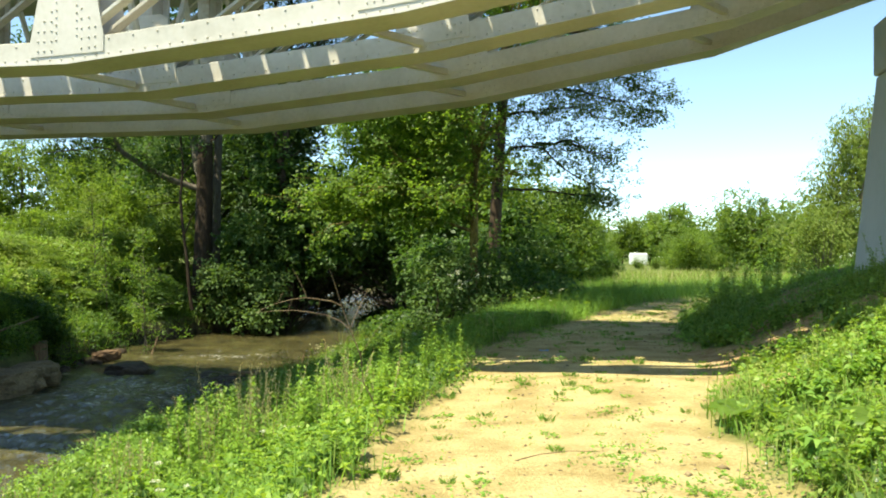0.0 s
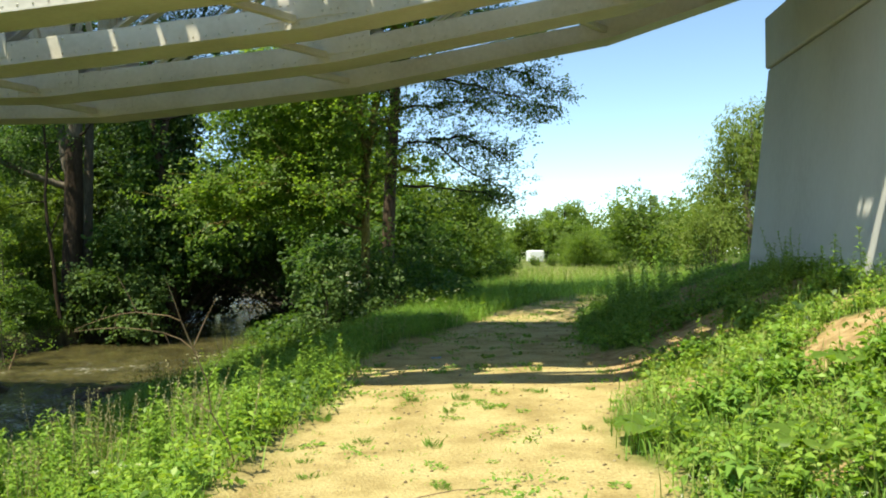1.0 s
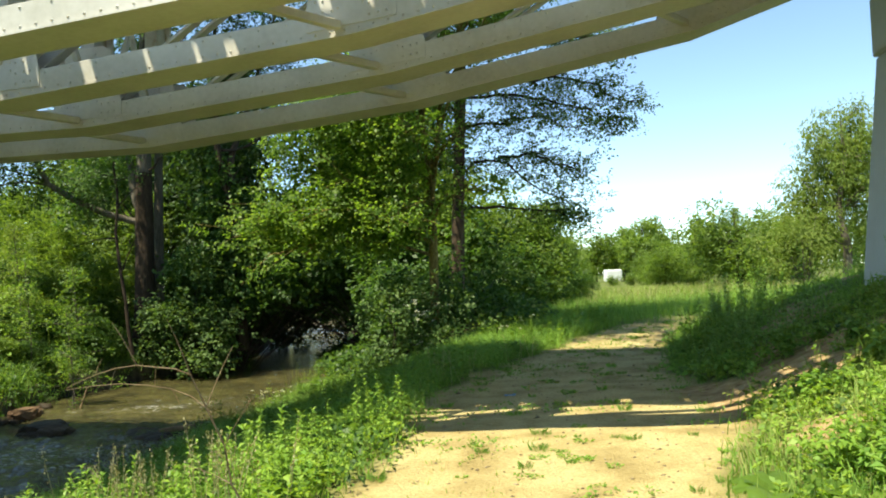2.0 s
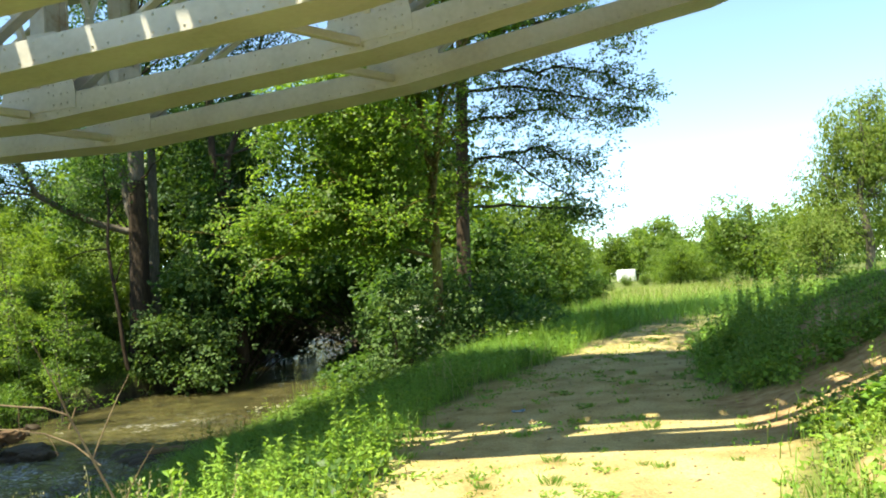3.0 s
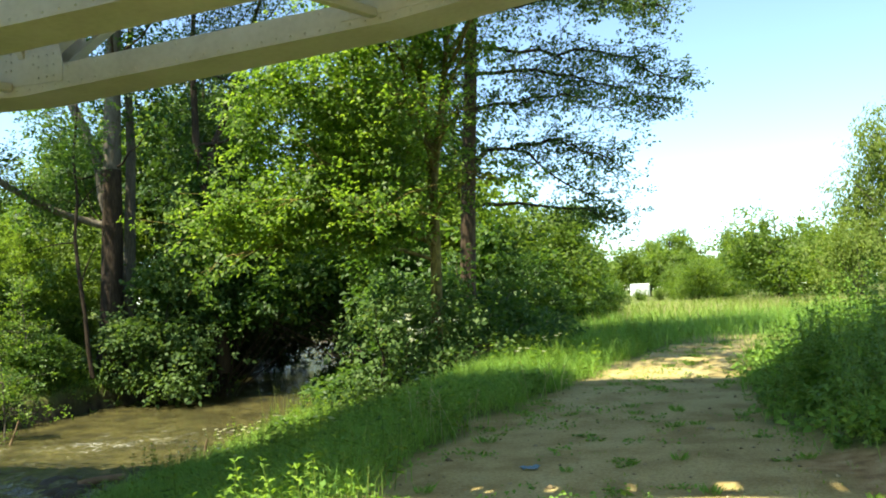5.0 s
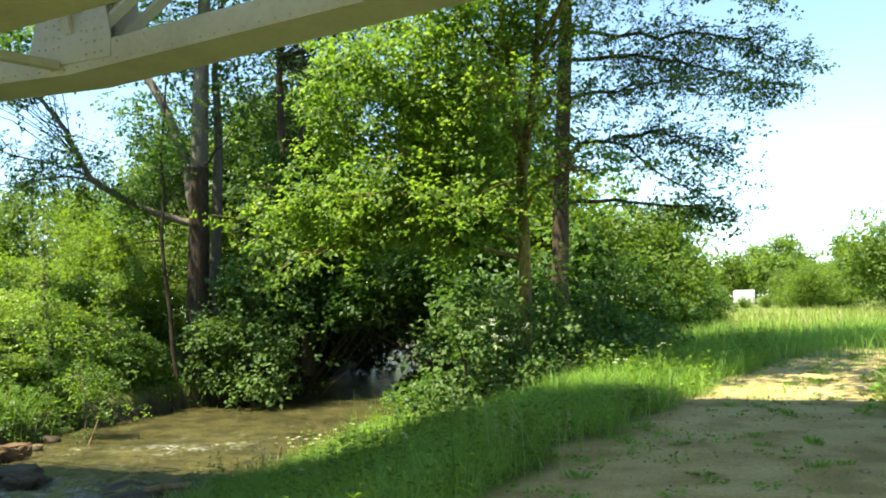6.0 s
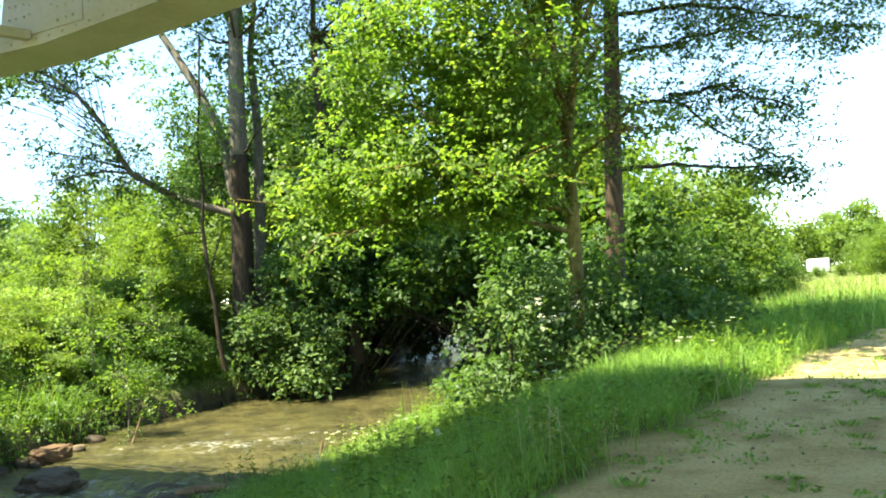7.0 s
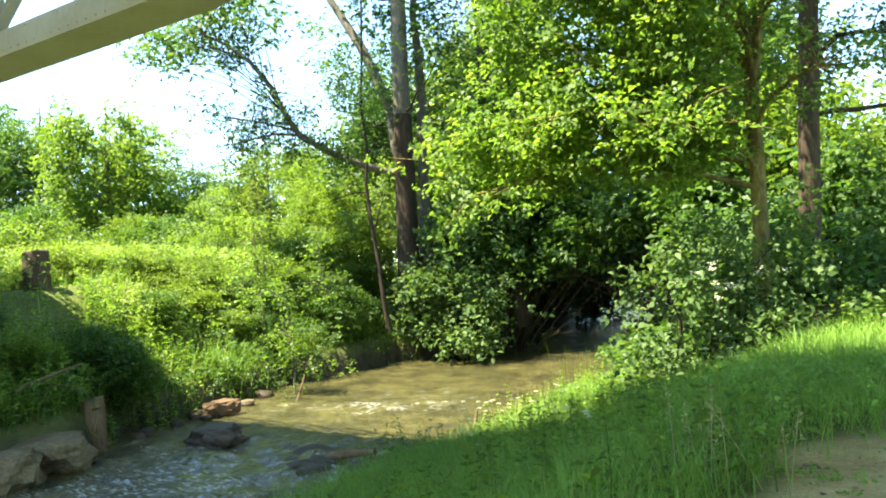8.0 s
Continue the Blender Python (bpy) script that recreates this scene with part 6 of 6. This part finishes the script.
for i, (x, y) in enumerate([(-3.4, 27.4), (-3.0, 27.0), (-2.7, 27.9)]):
    rng = R(330 + i)
    t = thing("reed", "thin reeds standing in shallow water", "plant", group="reeds in the stream")
    st = []
    for _ in range(16):
        b0 = np.array([x + rng.normal() * 0.2, y + rng.normal() * 0.2, WATER_Z - 0.4])
        st.append((bend(b0, b0 + (rng.normal() * 0.12, rng.normal() * 0.1, rng.uniform(0.8, 1.35)), 0.0, 4), taper(0.006, 0.002, 4)))
    part_mesh("stalks", tubes_mesh("stalks", st, 4), GRASS_PALE, t)

# crumbs of earth and little stones on the lane
rc = R(390)
pp = scatter(rc, 5200, -2, 9, 3.5, 26, lambda x, y: lane_mask(x, y) * (0.35 + 0.65 * patchy(x, y, 1.7, 2)))
sz = rc.uniform(0.004, 0.017, len(pp)) * (1 + 1.2 * (rc.random(len(pp)) > 0.95))
octa = np.array([(1, 0, 0), (0, 1, 0), (-1, 0, 0), (0, -1, 0), (0, 0, 0.7), (0, 0, -0.5)])
tris = np.array([(0, 1, 4), (1, 2, 4), (2, 3, 4), (3, 0, 4), (1, 0, 5), (2, 1, 5), (3, 2, 5), (0, 3, 5)])
rota = rc.uniform(0, 6.28, len(pp))
cs, sn = np.cos(rota)[:, None], np.sin(rota)[:, None]
ov = octa[None] * rc.uniform(0.6, 1.5, (len(pp), 6, 1))
vx = (ov[:, :, 0] * cs * 1.4 - ov[:, :, 1] * sn) * sz[:, None] + pp[:, :1]
vy = (ov[:, :, 0] * sn * 1.4 + ov[:, :, 1] * cs) * sz[:, None] + pp[:, 1:]
vz = ov[:, :, 2] * sz[:, None] + land(pp[:, 0], pp[:, 1])[:, None] + 0.003
crumb_faces = (tris[None] + (np.arange(len(pp)) * 6)[:, None, None]).ravel()
CRUMB = material("earth_crumb", [(0.13, 0.095, 0.05), (0.26, 0.19, 0.10), (0.42, 0.34, 0.2)], 3.0, 0.95, per_island=0.7)
tagged(part_mesh("gravel", raw_mesh("gravel", np.stack([vx, vy, vz], -1).reshape(-1, 3), crumb_faces, None, 3), CRUMB), "crumbs of earth and small stones on sand", "gravel", kind="stuff")
pp = scatter(rc, 2400, -2, 9, 3.5, 25, lambda x, y: lane_mask(x, y) * ramp(patchy(x, y, 2.3, 5), 0.4, 1.0))
blades("lane_grass", "thin short grass in the sand of the lane", GRASS_PALE, np.repeat(pp, 6, 0) + rc.normal(size=(len(pp) * 6, 2)) * 0.035, 0.055, rc, 0.004, 0.9)

carpet("weed_mat", "flat mats of small green weeds in the sandy lane", GRASS, scatter(rc, 9000, -2, 8, 3.4, 24, lambda x, y: lane_mask(x, y) * ramp(wobble(x, y, 2.6, 21.0) + 0.6 * wobble(x, y, 6.0, 22.0), 0.25, 0.65)), 0.04, rc, 0.042, 6, 0.05)

# small weeds on the bare lane
def tuft(seed, kind):
    rng = R(seed)
    t = thing("lane_weed", "small green weed growing in bare sand" if kind else "small tuft of grass growing in bare sand", "plant", group="weeds on the lane")
    if kind:
        st, p, a, f, s = [], [], [], [], []
        n = 26
        an = rng.uniform(0, 6.28, n)
        r = rng.uniform(0.01, 0.10, n)
        p = np.stack([r * np.cos(an), r * np.sin(an), rng.uniform(0.0, 0.03, n)], 1)
        a = np.stack([np.cos(an), np.sin(an), rng.uniform(0.0, 0.7, n)], 1)
        f = np.stack([rng.normal(size=n) * 0.3, rng.normal(size=n) * 0.3, np.ones(n)], 1)
        s = rng.uniform(0.035, 0.075, n)
        part_mesh("leaves", leaves_mesh("leaves", p, a, f, s, s * 0.5), GRASS, t)
    else:
        n = 60
        an = rng.uniform(0, 6.28, n)
        r = rng.uniform(0.0, 0.13, n)
        p = np.stack([r * np.cos(an), r * np.sin(an) * 0.6, np.zeros(n)], 1)
        a = np.stack([np.cos(an) * 0.5, np.sin(an) * 0.5, np.full(n, 0.8)], 1)
        f = np.stack([-np.sin(an), np.cos(an), np.full(n, 0.2)], 1)
        s = rng.uniform(0.05, 0.12, n)
        part_mesh("leaves", leaves_mesh("leaves", p, a, f, s, s * 0.12), GRASS, t)
    return t


protos = [tuft(401, 1), tuft(402, 0), tuft(403, 1), tuft(404, 0)]
rt = R(410)
spots = []
while len(spots) < 190:
    y = rt.uniform(4.2, 26)
    l, r = lane_sides(y)
    x = rt.uniform(l + 0.1, r - 0.1)
    mid = math.exp(-(((x - (l + r) / 2 - 0.1) / 0.42) ** 2))
    edge = 1 - min(1.0, min(x - l, r - x) / 0.5)
    if rt.random() < 0.10 + 0.75 * mid * (0.5 + 0.5 * math.sin(y * 2.1)) + 0.7 * edge:
        spots.append((x, y))
for i, (x, y) in enumerate(spots):
    s = rt.uniform(0.35, 1.0)
    m = Matrix.LocRotScale((x, y, float(land(x, y)) - 0.004), Euler((0, 0, rt.uniform(0, 6.28))), None)
    one = protos[i] if i < 4 else copy_thing(protos[i % 4], m)
    one.matrix_basis = m
    one.scale = (s, s, s)

# ---- stones, posts and driftwood ----
def stone(name, label, centre, radii, seed, mat, sub=4, rough=0.36, turn=0.0):
    b = bmesh.new()
    bmesh.ops.create_icosphere(b, subdivisions=sub, radius=1.0)
    off = Vector((seed * 7.1, seed * 3.3, 0))
    for v in b.verts:
        p = v.co.copy()
        k = 1 + rough * noise.noise(p * 1.3 + off) + rough * 0.7 * noise.noise(p * 2.9 + off) + rough * 0.3 * noise.noise(p * 7.0 + off)
        q = Vector((max(-0.95, min(0.92, p.x * k)), max(-0.95, min(0.9, p.y * k)), max(-0.7, min(0.74 + 0.15 * p.x + 0.1 * p.y, p.z * k))))
        v.co = Vector((q.x * radii[0], q.y * radii[1], q.z * radii[2]))
    ob = part(name, b, mat, None, "", sub < 3)
    ob.matrix_world = pose(*centre, 0, 0, turn)
    return tagged(ob, label, "rock", group="stones in the stream")


stone("boulder", "large pale flat-topped boulder at the water's edge", (-10.05, 19.15, -1.4), (0.82, 0.55, 0.44), 1, ROCK_PALE, turn=15, rough=0.26)
stone("boulder", "pale boulder at the water's edge", (-9.9, 18.0, -1.45), (0.8, 0.7, 0.5), 2, ROCK_PALE, turn=40)
stone("boulder", "dark wet boulder standing in the rapids", (-8.5, 21.5, -1.62), (0.72, 0.46, 0.34), 3, ROCK, turn=-8, rough=0.3)
stone("boulder", "orange-brown stone at the foot of the bank", (-9.9, 23.4, -1.42), (0.42, 0.24, 0.2), 4, ROCK_ORANGE, turn=35, rough=0.26)
rs = R(500)
for i in range(26):
    y = rs.uniform(16, 31)
    x = float(shore_l(y)) + rs.uniform(-0.15, 0.5)
    s = rs.uniform(0.08, 0.22)
    stone("stone", "small wet stone along the far shore", (x, y, WATER_Z + 0.02), (s * 1.3, s, s * 0.8), 10 + i, ROCK if i % 3 else ROCK_PALE, 2, turn=rs.uniform(0, 180))
for i in range(10):
    x, y = rs.uniform(-6.4, -4.2), rs.uniform(18.8, 21)
    s = rs.uniform(0.12, 0.3)
    stone("stone", "dark stone breaking the rapids", (x, y, WATER_Z - 0.04), (s * 1.4, s, s * 0.6), 40 + i, ROCK, 2, turn=rs.uniform(0, 180))


def post(name, label, pos, r, h, mat):
    b = bmesh.new()
    n = 12
    z0 = float(land(pos[0], pos[1])) if len(pos) == 2 else pos[2]
    for k, (z, q) in enumerate([(-0.4, 1.0), (h * 0.5, 1.03), (h - 0.03, 1.0), (h, 0.93)]):
        ring = [b.verts.new((q * r * (1 + 0.06 * math.sin(3 * a + k)) * math.cos(a), q * r * (1 + 0.06 * math.sin(3 * a + k)) * math.sin(a), z + 0.03 * math.cos(a) * (k > 1))) for a in (2 * math.pi * i / n for i in range(n))]
        if k:
            for i in range(n):
                b.faces.new((last[i], last[(i + 1) % n], ring[(i + 1) % n], ring[i]))
        last = ring
    b.faces.new(last)
    ob = part(name, b, mat)
    ob.location = (pos[0], pos[1], z0)
    return tagged(ob, label, "post", group="wooden posts on the far bank")


post("wooden_post", "thick weathered wooden stump on top of the far bank", (-14.72, 23.0), 0.29, 0.86, WOOD_DARK)
post("wooden_post", "short brown wooden post near the water", (-10.45, 20.54, -1.3), 0.2, 0.6, WOOD_OLD)


def stick(name, label, lines, mat=TWIG, group="driftwood"):
    t = thing(name, label, "branch", group=group)
    for pts, r0, r1 in lines:
        p = np.array(pts, float)
        part_mesh("twig", tubes_mesh("twig", [(p, taper(r0, r1, len(p)))], 7), mat, t, "", True)
    return t


# the branch arches over in short crooked lengths
arch = bend((-0.55, 7.35, -0.05), (-0.9, 7.05, 1.14), 0.0, 6) + np.array([(0, 0, 0), (0.02, 0, 0), (-0.03, 0, 0.01), (0.02, 0, 0.02), (0.0, 0, 0.03), (0, 0, 0)])
over = np.array([(-0.9, 7.05, 1.14), (-0.98, 7.0, 1.185), (-1.08, 6.98, 1.2), (-1.2, 7.0, 1.215), (-1.33, 7.02, 1.2), (-1.46, 7.05, 1.165), (-1.58, 7.08, 1.12), (-1.66, 7.12, 1.085)])
under = np.array([(-0.8, 7.12, 0.9), (-0.92, 7.13, 1.0), (-1.05, 7.15, 1.05), (-1.2, 7.17, 1.075), (-1.36, 7.18, 1.09), (-1.52, 7.17, 1.085), (-1.68, 7.15, 1.07)])
twigs = [(arch, 0.0062, 0.005), (over, 0.005, 0.0018), (under, 0.004, 0.0016)]
for p, d, r in ((arch[5], (-0.1, -0.1, 0.34), 0.0042), (arch[4], (0.16, 0.05, 0.36), 0.0036), (over[3], (-0.12, -0.05, 0.26), 0.0034), (over[2], (-0.03, 0.06, -0.12), 0.0028), (over[4], (-0.05, 0.04, -0.13), 0.0028), (over[5], (0.04, 0.0, 0.09), 0.0026), (under[2], (0.05, 0, -0.1), 0.0024), (arch[3], (0.2, -0.1, 0.3), 0.003), (arch[2], (-0.3, 0.05, 0.12), 0.0035)):
    q = p + np.array(d)
    twigs.append((bend(p, q, 0.015, 4), r, 0.0015))
stick("dead_branch", "bare arching dead branch caught on the verge", twigs, TWIG, "driftwood")
stick("stick", "pale broken stick standing in the shallows", [([(-9.3, 25.2, -1.75), (-9.2, 25.3, -1.4), (-9.12, 25.4, -1.05)], 0.03, 0.02)])
stick("stick", "short snag sticking out of the stream", [([(-4.15, 23.4, -1.75), (-4.12, 23.4, -1.5), (-4.08, 23.42, -1.32)], 0.035, 0.02), ([(-3.9, 23.7, -1.62), (-3.6, 23.8, -1.55), (-3.3, 23.8, -1.57)], 0.03, 0.015)])
stick("log", "pale driftwood log lying in the rapids", [([(-5.5, 20.5, -1.55), (-5.2, 20.6, -1.5), (-4.75, 20.7, -1.48)], 0.075, 0.06)], WOOD_OLD)
stick("log", "thin driftwood caught at the near shore", [([(-4.1, 20.1, -1.5), (-3.8, 19.9, -1.38), (-3.5, 19.6, -1.3)], 0.04, 0.02)], WOOD_OLD)
stick("dead_branch", "bare dead branch lying on the far bank", [([(-10.9, 19.3, -0.35), (-10.5, 19.8, -0.15), (-10.3, 20.2, -0.02)], 0.035, 0.015), ([(-10.7, 19.6, -0.2), (-10.6, 20.0, -0.4), (-10.5, 20.3, -0.45)], 0.02, 0.01)])
stick("twig", "thin bare twig lying on the sandy lane", [([(0.55, 5.95, 0.06), (0.75, 6.1, 0.07), (1.0, 6.25, 0.06), (1.25, 6.3, 0.045)], 0.0045, 0.0023)])

# a scrap of blue plastic on the lane
b = bmesh.new()
bmesh.ops.create_grid(b, x_segments=10, y_segments=6, size=1.0)
for v in b.verts:
    v.co = Vector((v.co.x * (0.07 + 0.02 * v.co.y), v.co.y * (0.05 + 0.015 * v.co.x), 0.022 + 0.03 * noise.noise(Vector((v.co.x * 2.2, v.co.y * 2.2, 1.0)))))
bag = part("plastic_bag", b, LITTER_BLUE, None, "", True)
bag.location = (1.68, 13.1, float(land(1.68, 13.1)))
tagged(bag, "crumpled scrap of pale blue plastic on the lane", "litter")

# ---- the caravan across the meadow ----
van = thing("caravan", "white caravan parked across the meadow", "caravan", (22.2, 90.0, float(land(22.2, 90.0))))
b = bmesh.new()
box(b, (-1.35, -1.0, 0.55), (1.35, 1.0, 2.5), None, 0.18)
part("body", b, WHITE, van, "white panelled body")
for y in (-0.92, 0.92):
    b = bmesh.new()
    bmesh.ops.create_cone(b, cap_ends=True, segments=20, radius1=0.32, radius2=0.32, depth=0.18, matrix=Matrix.Translation((0, y, 0.32)) @ Matrix.Rotation(radians(90), 4, "X"))
    part("wheel", b, RUBBER, van, "black wheel")
b = bmesh.new()
bar(b, (1.3, 0, 0.5), (2.3, 0, 0.45), 0.08, 0.08)
part("drawbar", b, RUBBER, van)
van.scale = (0.68, 0.68, 0.68)
